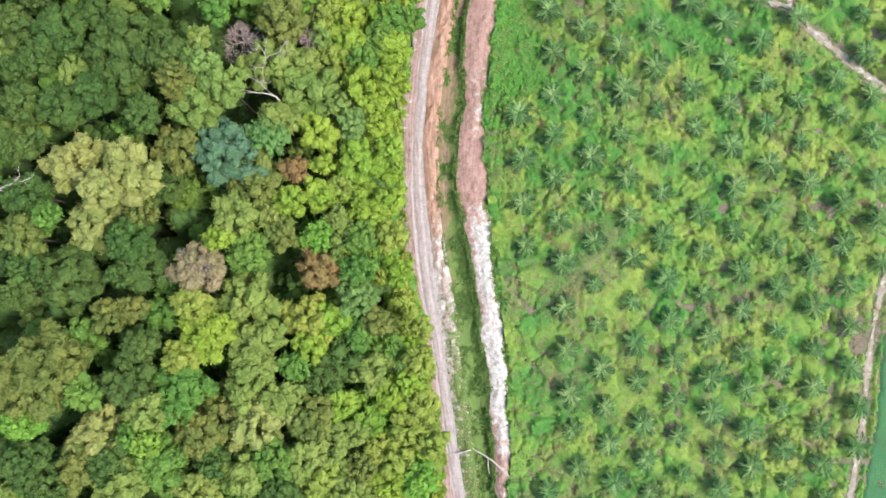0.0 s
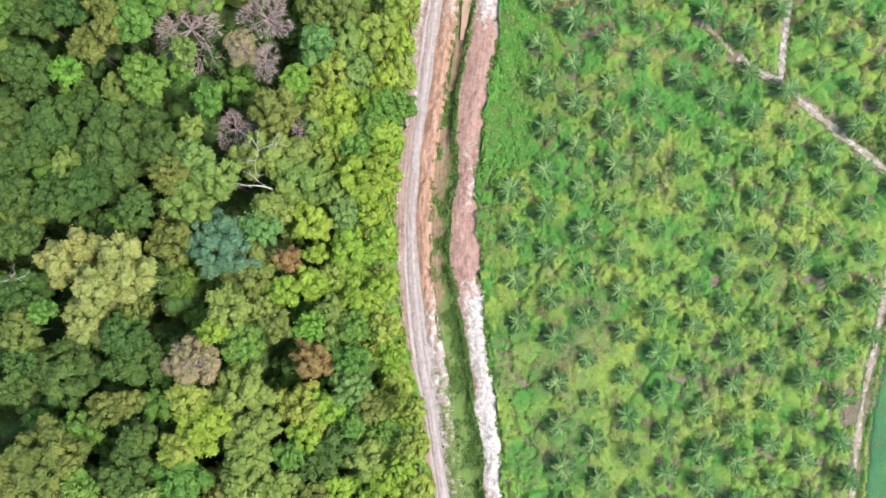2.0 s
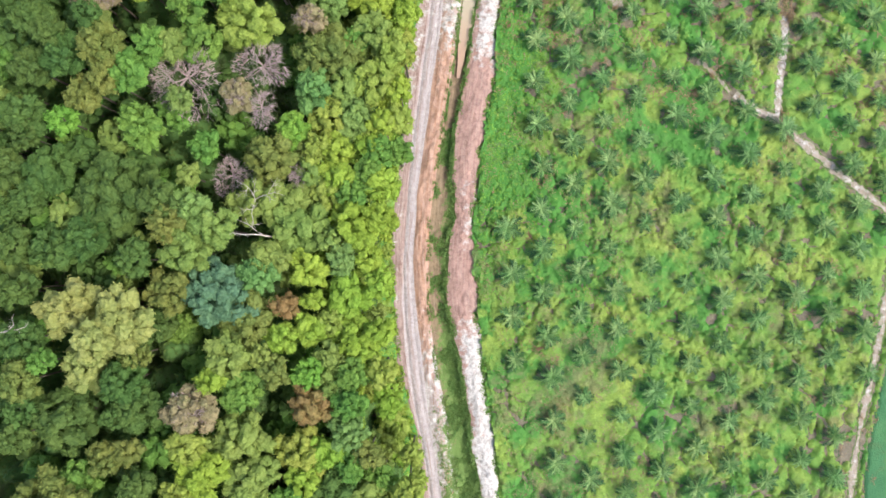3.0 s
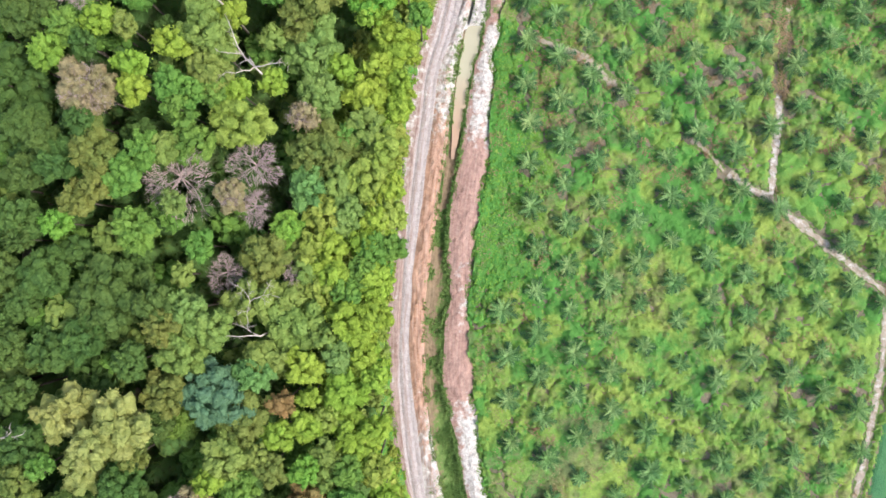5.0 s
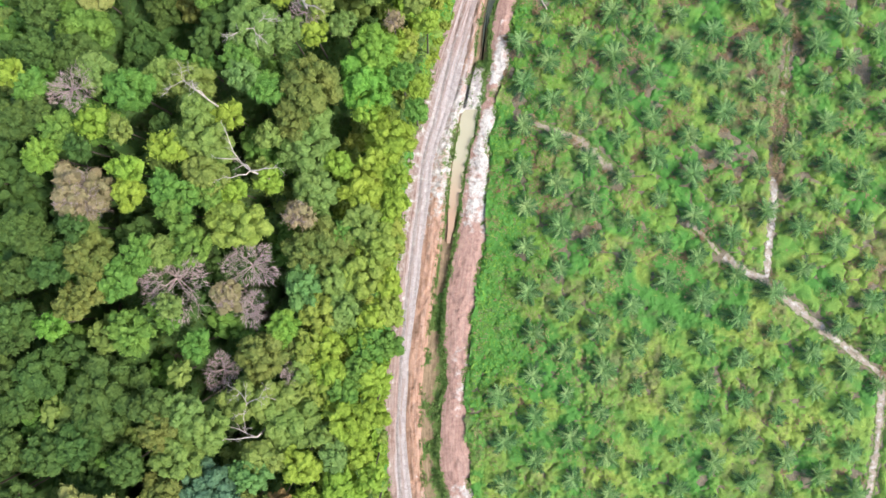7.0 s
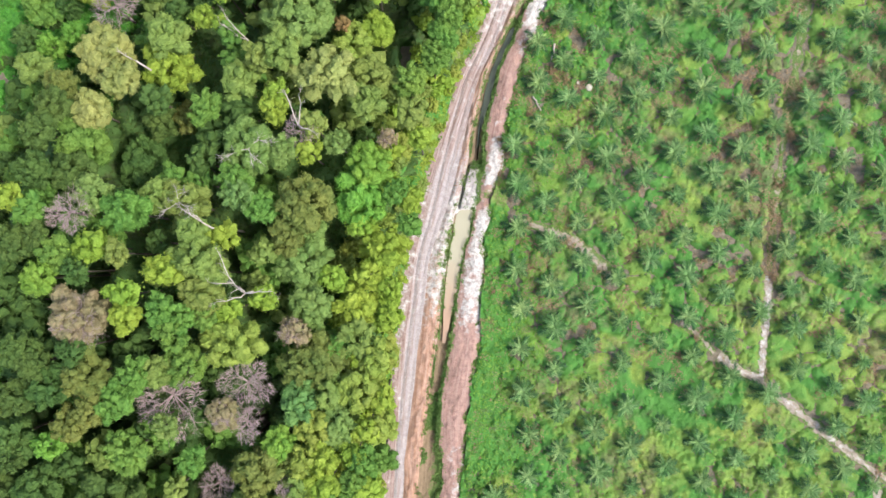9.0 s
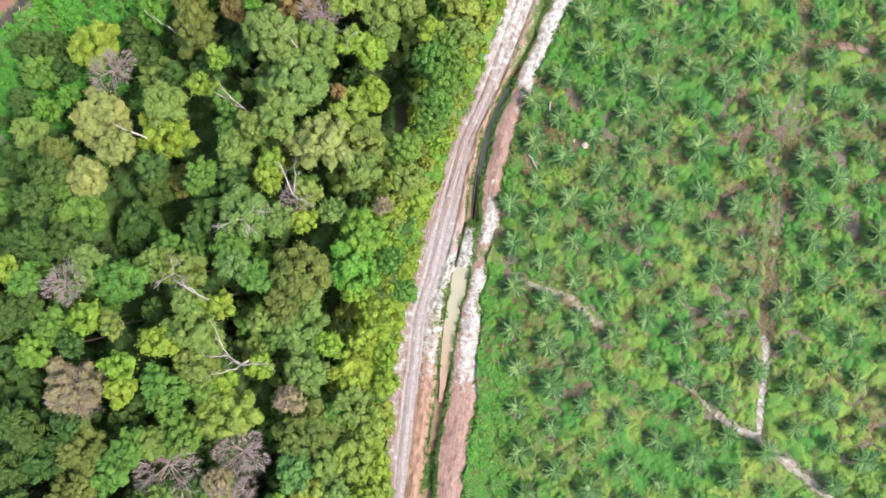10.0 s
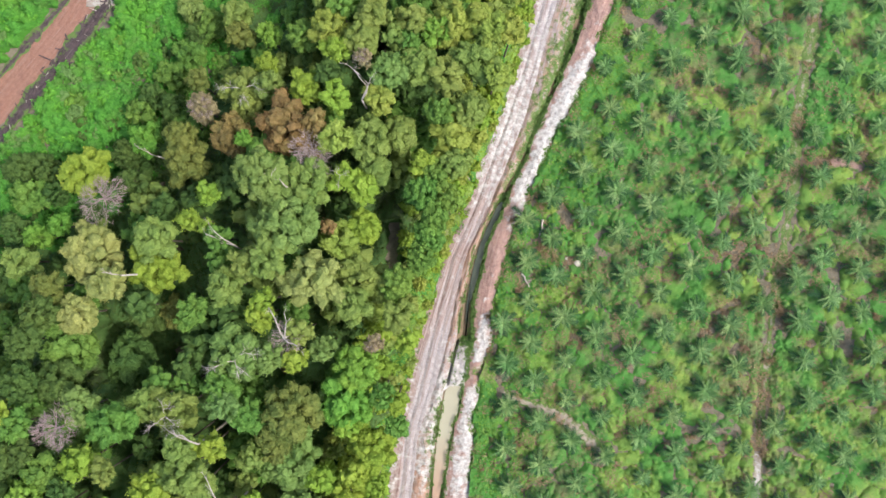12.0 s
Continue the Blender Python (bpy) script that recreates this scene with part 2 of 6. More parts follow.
def crown_mesh(name, radius, height, seed, puff=0.7, density=16.0, bough=1.7, level=3):
    """A crown of rounded boughs with dark creases between, each bough a soft heap of leafy puffs; its top lies at z = 0 and its axis on the origin."""
    rng = np.random.default_rng(seed)
    bough = min(bough, radius * 0.48)
    bulge = [rng.uniform(0, 6.28) for _ in range(3)]
    boughs = []
    for k in range(700):
        a, d = rng.uniform(0, 6.283), math.sqrt(rng.uniform(0, 1))
        limit = radius * (0.88 + 0.12 * math.sin(2 * a + bulge[0]) + 0.10 * math.sin(3 * a + bulge[1]) + 0.07 * math.sin(5 * a + bulge[2])) - 0.5 * bough
        x, y, br = d * limit * math.cos(a), d * limit * math.sin(a), bough * rng.uniform(0.6, 1.3)
        if any(math.hypot(x - p, y - q) < 0.66 * (br + r) for p, q, _, r in boughs):
            continue
        boughs.append((x, y, -height * 0.95 * (d * limit / radius) ** 2 - rng.uniform(0, 0.75) * bough - br, br))
    outer = len(boughs)
    for k in range(int(3.2 * radius / bough)):
        a = k * 6.283 * bough / (3.2 * radius) + rng.uniform(-0.3, 0.3)
        d = radius * rng.uniform(0.45, 0.76)
        boughs.append((d * math.cos(a), d * math.sin(a), -height * rng.uniform(0.95, 1.4) - bough, bough * rng.uniform(0.75, 1.15)))
    for k in range(4):
        a = k * 1.57 + rng.uniform(-0.4, 0.4)
        boughs.append((0.3 * radius * math.cos(a), 0.3 * radius * math.sin(a), -height * 1.5 - 0.3 * radius, 0.38 * radius))
    lift = max(z + r for _, _, z, r in boughs)
    boughs = [(x, y, z - lift, r) for x, y, z, r in boughs]
    centre, size = np.array([b[:3] for b in boughs]), np.array([b[3] for b in boughs])
    verts, faces, leaf_c, leaf_n, leaf_s, base = [], [], [], [], [], 0

    def hidden(p, k):
        apart = np.linalg.norm((p[:, None] - centre[None]) / (1, 1, 0.88), axis=2) / size
        apart[:, k] = 9
        return apart.min(axis=1)

    for k, (x, y, z, br) in enumerate(boughs):
        ball, sides = BALLS[level if k < outer and br > 0.8 else level - 1]
        turn, slim = rng.uniform(0, 3.14), rng.uniform(0.78, 1.0)
        shape = np.array(((math.cos(turn), -math.sin(turn), 0), (math.sin(turn), math.cos(turn), 0), (0, 0, 1))) * (1 / slim ** 0.5, slim, 0.9)
        way = rng.normal(size=(max(6, int(2.6 * (br / puff) ** 2)), 3))
        way[:, 2] = np.abs(way[:, 2]) - 0.2
        way /= np.linalg.norm(way, axis=1, keepdims=True)
        apart = np.arccos(np.clip(ball @ way.T, -1, 1)).min(axis=1)
        swell = 1 + 0.75 * puff / br * (np.clip(1 - apart * br / (1.15 * puff), -0.3, 1) - 0.45) + (0.055 if level > 2 else 0.085) * rng.normal(size=len(ball))
        p = ball * (br * swell)[:, None] @ shape.T + (x, y, z)
        deep = hidden(p, k) < 0.85
        f = sides[~deep[sides].all(axis=1)]
        verts.append(p)
        faces.append(f + base)
        base += len(p)
        n = int(density * br * br * (3 if k < outer else 1.2))
        d = rng.normal(size=(n, 3))
        d[:, 2] = np.abs(d[:, 2]) - 0.25
        d /= np.linalg.norm(d, axis=1, keepdims=True)
        near = np.argmax(d @ ball.T, axis=1)
        c = d * (br * swell[near] + rng.uniform(-0.05, 0.28, n))[:, None] @ shape.T + (x, y, z)
        seen = hidden(c, k) > 0.95
        tilt = (d + rng.normal(size=(n, 3)) * 0.75)[seen]
        leaf_c.append(c[seen])
        leaf_n.append(tilt / np.linalg.norm(tilt, axis=1, keepdims=True))
        leaf_s.append(rng.uniform(0.16, 0.36, len(tilt)))
    lv, lf = quads(np.concatenate(leaf_c), np.concatenate(leaf_n), np.concatenate(leaf_s), rng)
    f = np.concatenate(faces + [lf + base])
    return mesh_of(name, np.concatenate(verts + [lv]), f, LEAVES["green"], False)


def tube(points, radii, sides=6):
    """Corners and faces of a tapered round rod through the points."""
    verts, faces = [], []
    for k, (p, r) in enumerate(zip(points, radii)):
        p = Vector(p)
        d = (Vector(points[min(k + 1, len(points) - 1)]) - Vector(points[max(k - 1, 0)])).normalized()
        a = d.orthogonal().normalized()
        c = d.cross(a)
        for s in range(sides):
            t = 2 * math.pi * s / sides
            verts.append(p + (a * math.cos(t) + c * math.sin(t)) * r)
    for k in range(len(points) - 1):
        for s in range(sides):
            i, j = k * sides + s, k * sides + (s + 1) % sides
            faces.append([i, j, j + sides, i + sides])
    faces.append(list(range(sides))[::-1])
    faces.append([len(verts) - sides + s for s in range(sides)])
    return [tuple(v) for v in verts], faces


def join(pieces):
    verts, faces = [], []
    for v, f in pieces:
        base = len(verts)
        verts += v
        faces += [[i + base for i in q] for q in f]
    return verts, faces


def branches(rng, start, way, length, radius, depth, out, spread=0.75):
    """Limbs that fork into thinner ones."""
    points, p, d = [Vector(start)], Vector(start), Vector(way).normalized()
    for _ in range(3):
        d = (d + Vector(rng.normal(size=3)) * 0.16).normalized()
        p = p + d * (length / 3)
        points.append(p.copy())
    if depth > 0:
        out.append(tube(points, [radius * (1 - 0.2 * k) for k in range(4)], 6 if depth > 2 else 4))
    else:
        out.append(tube([points[0], points[3]], [radius, radius * 0.4], 3))
    if depth > 0:
        for k in range(3 if depth > 1 else 7):
            at = points[-1] if k == 0 else points[int(rng.integers(1, 4))]
            turned = (d + Vector(rng.normal(size=3)) * spread).normalized()
            turned.z = max(turned.z, -0.1)
            branches(rng, at, turned, length * rng.uniform(0.55, 0.8), radius * 0.56, depth - 1, out, spread)


# ---- the lie of the land ----
def smooth_noise(x, y, size, seed):
    """Value noise about 0, in metres of the given grain."""
    rng = np.random.default_rng(seed)
    table = rng.uniform(-1, 1, (256, 256))
    out = 0.0
    for turn, scale, share in ((0.4, 1.3 / size, 1.25), (1.1, 2.9 / size, 0.6)):
        a = (x * math.cos(turn) + y * math.sin(turn)) * scale + 500
        b = (y * math.cos(turn) - x * math.sin(turn)) * scale + 500
        i, j = np.floor(a).astype(int), np.floor(b).astype(int)
        u, v = a - i, b - j
        u, v = u * u * (3 - 2 * u), v * v * (3 - 2 * v)
        i, j, i1, j1 = i % 256, j % 256, (i + 1) % 256, (j + 1) % 256
        out = out + share * ((table[i, j] * (1 - u) + table[i1, j] * u) * (1 - v) + (table[i, j1] * (1 - u) + table[i1, j1] * u) * v)
    return out * 1.3


YS = [-75, -58, -48, -38, -28, -18, -8, 2, 12, 22, 32, 42, 52, 62, 72, 82, 92, 102, 112, 122, 132, 142, 152, 162, 172, 190, 212]
TABLE_Y = np.arange(-90, 226, 0.35)


def along(values, ragged=0.0, seed=0):
    """A smooth line x(y) through the plan's values, with a ragged edge."""
    kernel = np.hanning(25)
    x = np.interp(TABLE_Y, YS, values)
    x = np.convolve(np.pad(x, 12, "edge"), kernel / kernel.sum(), "valid")
    for size, share in ((14.0, 0.7), (5.0, 0.7), (2.2, 0.2)):
        x = x + ragged * share * smooth_noise(TABLE_Y, 40.0 * seed, size, 500 + seed)
    return x


EDGE = along([4.9, 3.0, 1.8, 0.7, -0.4, -1.9, -5.0, -6.8, -8.2, -8.6, -8.0, -7.4, -6.2, -5.1, -4.1, -2.0, 0.4, 2.9, 6.0, 9.5, 14.1, 17.5, 21.2, 25.0, 28.1, 33.2, 40.9], 0.3, 1)
TRACK_L = along([6.2, 4.9, 3.3, 1.7, 0.0, -1.7, -4.1, -5.7, -6.3, -6.1, -5.4, -4.8, -4.2, -2.9, -1.4, -0.6, 2.2, 3.9, 6.8, 10.1, 14.6, 18.0, 21.8, 25.5, 28.8, 34.1, 41.5], 0.1, 2)
TRACK_R = along([8.6, 7.5, 5.9, 4.4, 2.9, 1.1, -0.5, -1.6, -2.9, -3.5, -3.2, -2.3, -0.9, 0.3, 1.9, 2.8, 6.7, 9.4, 11.6, 14.0, 19.0, 23.2, 27.3, 30.5, 33.2, 38.3, 45.9], 0.08, 3)
BANK_R = along([12.8, 10.7, 10.0, 8.6, 6.7, 5.1, 3.4, 1.3, 0.2, -0.1, 0.1, 1.4, 2.8, 4.3, 5.6, 7.0, 8.8, 11.5, 13.3, 15.5, 19.8, 26.0, 30.1, 34.5, 38.3, 44.5, 52.6], 0.1, 4)
SPOIL_L = along([15.5, 13.7, 13.0, 12.2, 11.2, 9.7, 8.8, 6.6, 4.2, 3.9, 5.5, 5.1, 5.3, 7.1, 9.2, 10.4, 13.2, 15.4, 16.4, 18.9, 22.8, 27.0, 31.5, 36.2, 40.3, 46.7, 54.1], 0.3, 5)
SPOIL_R = along([17.5, 16.0, 15.9, 15.8, 15.4, 14.5, 12.9, 11.9, 10.6, 9.8, 9.8, 10.9, 12.4, 13.7, 14.7, 15.1, 16.6, 19.5, 20.7, 22.7, 26.6, 31.1, 36.4, 41.3, 45.4, 51.9, 59.6], 0.4, 6)


def at(line, y):
    return np.interp(y, TABLE_Y, line)


def ramp(y, *knots):
    return np.interp(y, [k[0] for k in knots], [k[1] for k in knots])


def strip(name, left, right, across, shape, material, white, green, grey, label, category, y0=-74, y1=200, step=0.45):
    """A long piece of bare ground between two lines of the plan; shape(u, y) is its height."""
    ys = np.arange(y0, y1, step)
    us = np.linspace(0, 1, across + 1)
    u, y = np.meshgrid(us, ys)
    x = left(ys)[:, None] * (1 - u) + right(ys)[:, None] * u
    z = shape(u, y, x)
    verts = np.stack([x, y, z], -1).reshape(-1, 3)
    n, m = len(ys), across + 1
    i = (np.arange(n - 1)[:, None] * m + np.arange(across)).ravel()
    me = mesh_of(name, verts, np.stack([i, i + 1, i + m + 1, i + m], 1), material)
    uv = me.uv_layers.new(name="UVMap")
    loops = np.empty(len(me.loops), np.int32)
    me.loops.foreach_get("vertex_index", loops)
    kernel = np.hanning(61) / np.hanning(61).sum()
    even = np.convolve(np.pad(left(ys), 30, "edge"), kernel, "valid")
    flat = np.stack([(x - even[:, None]).ravel(), y.ravel()], 1)
    uv.data.foreach_set("uv", flat[loops].ravel())
    for key, f in (("white", white), ("green", green), ("grey", grey)):
        a = me.attributes.new(key, "FLOAT", "POINT")
        a.data.foreach_set("value", (f(u, y) + np.zeros_like(x)).ravel())
    return tagged(new(name, me), label, category, kind="structure")


def road_shape(u, y, x):
    middle = (at(TRACK_L, y) + at(TRACK_R, y)) / 2
    d = np.abs(x - middle)
    ruts = -0.2 * np.exp(-((d - 0.95) / 0.3) ** 2) + 0.05 * np.exp(-(d / 0.4) ** 2)
    fade = np.sin(np.pi * np.clip(u, 0, 1)) ** 0.5
    return fade * (0.12 + ruts + 0.03 * smooth_noise(x, y, 1.3, 11) + 0.06 * smooth_noise(x, y, 4, 12))


def bank_shape(u, y, x):
    return np.sin(np.pi * u) * (0.45 + 0.18 * smooth_noise(x, y, 2.0, 13) + 0.12 * smooth_noise(x, y, 0.9, 14))


def ditch_shape(u, y, x):
    depth = 1.25 * ramp(y, (-75, 0.75), (0, 0.85), (40, 1.0), (55, 1.0), (92, 1.15), (93.3, -0.1), (102.4, -0.1), (103.6, 1.1), (200, 1.2))
    slot = np.exp(-((u - 0.1) / 0.07) ** 4) * ramp(y, (93.0, 0), (94.0, 1), (102.6, 1), (103.4, 0))
    return -2.0 * slot - depth * np.sin(np.pi * u) ** 0.75 + np.sin(np.pi * u) * 0.1 * smooth_noise(x, y, 1.3, 15)


def spoil_shape(u, y, x):
    rough = 0.14 * smooth_noise(x, y, 2.6, 16) + 0.1 * smooth_noise(x, y, 0.9, 17)
    return np.sin(np.pi * u) ** 1.1 * (0.55 + rough)


def road_white(u, y):
    return 0.1 + 0.25 * np.exp(-((u - 0.45) / 0.2) ** 2) * ramp(y, (-75, 0), (0, 0.3), (25, 1.0), (95, 1.0), (105, 0)) + ramp(y, (-75, 0.1), (40, 0.0), (70, 0.2), (98, 0.12), (132, 0.25), (140, 0.5), (152, 0.62), (168, 0.45), (178, 0.25), (190, 0.05))


def road_grey(u, y):
    """The driven part: a pale band from wheel line to wheel line, worn less in its middle."""
    x = (at(EDGE, y) - 3.0) * (1 - u) + at(TRACK_R, y) * u
    left, right = at(TRACK_L, y), at(TRACK_R, y)
    v = (x - left) / np.maximum(right - left, 0.5)
    band = 1 / (1 + np.exp(-(v - 0.08) * 16)) - 0.32 * np.exp(-((v - 0.5) / 0.13) ** 2)
    return (0.78 * band - 0.12) * ramp(y, (-75, 1.0), (100, 1.0), (108, 0.55), (130, 0.45), (160, 0.4), (172, 1.0))


def bank_white(u, y):
    """Whitish sand, thickest beside the track in the south."""
    near = ramp(y, (-60, 0.25), (-38, 0.5), (-10, 0.6), (0, 0.2), (5, 0.0)) * np.clip(1 - 1.6 * u, -0.6, 1)
    brink = ramp(y, (-56, 0.2), (-40, 0.75), (-32, 0.9), (-12, 0.8), (0, 0.5), (8, 0.0)) * np.exp(-((u - 0.88) / 0.2) ** 2)
    return near + brink + ramp(y, (-40, 0.1), (-8, 0.25), (2, 0.45), (9, 0.3), (18, 0.05), (58, 0.05), (66, 0.35), (74, 0.62), (92, 0.66), (99, 0.5), (106, 0.2), (128, 0.22), (140, 0.3), (190, 0.2))


def spoil_white(u, y):
    """Whitish clay, greyer at the foot towards the ditch."""
    foot = 0.5 * np.exp(-(u / 0.25) ** 2)
    return ramp(y, (-75, 0.5), (-48, 0.5), (-40, 0.7), (-33, 1.15), (-20, 1.2), (-14, 0.95), (-4, 1.0), (4, 1.0), (8, 0.65), (12, 0.05), (22, 0.1), (31, 0.5), (38, 0.45), (44, 0.05), (62, 0.02), (66, 0.5), (70, 0.85), (92, 0.9), (94, 0.35), (97.5, 0.35), (99, 0.95), (104, 0.95), (109, 0.5), (114, 0.15), (124, 0.15), (132, 0.65), (138, 1.0), (162, 1.0), (168, 0.6), (176, 0.05)) - foot


def no_tone(u, y):
    return 0.0 * u


strip("dirt_road", lambda y: at(EDGE, y) - 3.0, lambda y: at(TRACK_R, y), 40, road_shape, ROAD, road_white,
      lambda u, y: 0.75 - 2.6 * u, road_grey, "rutted pinkish-grey earth track beside the forest", "dirt road")
strip("clay_bank", lambda y: at(TRACK_R, y), lambda y: at(BANK_R, y), 14, bank_shape, CLAY,
      bank_white,
      lambda u, y: 0.25 * (u - 0.3) + ramp(y, (-75, 0.75), (-30, 0.6), (-14, 0.42), (-4, 0.2), (10, 0.08), (62, 0.1), (74, 0.3), (88, 0.4), (95, 0.15), (112, 0.15), (130, 0.3), (145, 0.5), (165, 0.5), (190, 0.35)),
      lambda u, y: ramp(y, (-75, 0.5), (-10, 0.45), (4, 0.2), (10, 0.05), (66, 0.0), (80, 0.3), (94, 0.6), (106, 0.3), (125, 0.15), (145, 0.3), (190, 0.4)),
      "orange and whitish clay bank along a ditch", "bank")
strip("drainage_ditch", lambda y: at(BANK_R, y), lambda y: at(SPOIL_L, y), 40, ditch_shape, DITCH, lambda u, y: ramp(y, (91.0, 0), (92.6, 0.95), (96, 0.75), (99, 0.45), (102.5, 0.35), (104, 0)),
      lambda u, y: (u - 0.55) * ramp(y, (-10, 0.4), (10, 1.0)) + ramp(y, (-75, 0.9), (0, 0.85), (12, 0.5), (35, 0.5), (45, 0.35), (60, 0.25), (92, 0.15), (96, 0.05), (101, 0.4), (105, 0.45), (140, 0.5), (190, 0.4)), lambda u, y: ramp(y, (91.5, 0), (93.5, 0.7), (101, 0.6), (104, 0)),
      "overgrown muddy drainage ditch with bare sides", "ditch")
strip("spoil_bank", lambda y: at(SPOIL_L, y), lambda y: at(SPOIL_R, y) + 0.4, 22, spoil_shape, SPOIL,
      spoil_white,
      lambda u, y: 0.1 + 0.3 * (u > 0.9) + 0.3 * np.exp(-(u / 0.12) ** 2) + ramp(y, (-60, 0.1), (84, 0.0), (92.5, 0.0), (94.5, 0.32), (97, 0.32), (99, 0.0)), no_tone,
      "rough bank of pink and white dug-out clay", "spoil bank")


def sheet(name, outline, z, material, label, category):
    me = mesh_of(name, [(x, y, z) for x, y in outline], [list(range(len(outline)))], material)
    return tagged(new(name, me), label, category, kind="structure")


def water_between(name, y0, y1, z, inset, material, label):
    ys = np.linspace(y0, y1, 40)
    ins = [inset + 0.3 * max(0.0, 1 - (y - y0) / 12) + 0.12 * max(0.0, 1 - (y1 - y) / 1.2) for y in ys]
    left = [(at(BANK_R, y) * (1 - k) + at(SPOIL_L, y) * k, y) for y, k in zip(ys, ins)]
    right = [(at(BANK_R, y) * k + at(SPOIL_L, y) * (1 - k), y) for y, k in zip(ys, ins)]
    return sheet(name, right + left[::-1], z, material, label, "water")


water_between("pond", 63.0, 92.9, -0.38, 0.09, POND, "still milky water filling a ditch, turning rusty at one end")
water_between("ditch_water", 104.0, 134.0, -0.7, 0.26, GREEN_WATER, "dark green water standing in a ditch")

# the ground: one sheet out to the horizon, cut down under the road and its ditch
gx = np.concatenate([[-2500, -900, -400, -200, -130], np.arange(-112, 130, 2.0), [140, 200, 400, 900, 2500]])
gy = np.concatenate([[-2500, -900, -400, -200, -110], np.arange(-90, 222, 2.0), [240, 300, 500, 1000, 2500]])
X, Y = np.meshgrid(gx, gy)
inside = (X > at(EDGE, Y) - 2.2) & (X < at(SPOIL_R, Y) - 0.4) & (Y > -74) & (Y < 199)
Z = np.where(inside, -2.6, -0.06)
i = (np.arange(len(gy) - 1)[:, None] * len(gx) + np.arange(len(gx) - 1)).ravel()
me = mesh_of("ground", np.stack([X, Y, Z], -1).reshape(-1, 3), np.stack([i, i + 1, i + len(gx) + 1, i + len(gx)], 1), SOIL)
for key in ("white", "grey", "green"):
    a = me.attributes.new(key, "FLOAT", "POINT")
    a.data.foreach_set("value", np.full(len(me.vertices), 0.1 if key == "green" else -1.0))
tagged(new("ground", me), "brown bare soil under the plants", "ground", kind="structure")


# ---- tracks through the plantation and the red road ----
def curve_through(points, step=0.5):
    p = np.array(points, float)
    d = np.concatenate([[0], np.cumsum(np.hypot(*np.diff(p, axis=0).T))])
    s = np.arange(0, d[-1], step)
    x, y = np.interp(s, d, p[:, 0]), np.interp(s, d, p[:, 1])
    k = np.hanning(13) / np.hanning(13).sum()
    return np.stack([np.convolve(np.pad(v, 6, "edge"), k, "valid") for v in (x, y)], 1)


def path_strip(name, points, width, material, white, green, label, category, lift=0.05, across=10, seed=0):
    """A narrow beaten track, with ragged sides, laid on the ground along a line."""
    line = curve_through(points)
    tangent = np.gradient(line, axis=0)
    tangent /= np.linalg.norm(tangent, axis=1, keepdims=True)
    normal = np.stack([-tangent[:, 1], tangent[:, 0]], 1)
    s = np.arange(len(line)) * 0.5
    rag = min(1.0, 3.0 / width)
    half = width / 2 * (1 + rag * (0.3 * smooth_noise(s, 0 * s, 7, seed) + 0.2 * smooth_noise(s, 0 * s, 2.5, seed + 1)))
    u = np.linspace(-1, 1, across + 1)
    xy = line[:, None] + normal[:, None] * (half[:, None] * u)[..., None]
    z = lift + 0.05 * smooth_noise(xy[..., 0], xy[..., 1], 1.5, seed + 2) - 0.09 * np.abs(u) ** 3
    n, m = len(line), across + 1
    i = (np.arange(n - 1)[:, None] * m + np.arange(across)).ravel()
    me = mesh_of(name, np.concatenate([xy, z[..., None]], -1).reshape(-1, 3), np.stack([i, i + m, i + m + 1, i + 1], 1), material)
    uv = me.uv_layers.new(name="UVMap")
    loops = np.empty(len(me.loops), np.int32)
    me.loops.foreach_get("vertex_index", loops)
    flat = np.stack(np.broadcast_arrays(half[:, None] * u, s[:, None]), -1).reshape(-1, 2)
    uv.data.foreach_set("uv", flat[loops].ravel())
    edge = np.broadcast_to(np.abs(u), (n, m))
    for key, centre, rim in (("white", white, -0.45), ("green", green, 0.55), ("grey", 0.0, 0.0)):
        a = me.attributes.new(key, "FLOAT", "POINT")
        a.data.foreach_set("value", (centre + rim * edge ** 2).ravel())
    tagged(new(name, me), label, category, kind="structure")
    return line, width


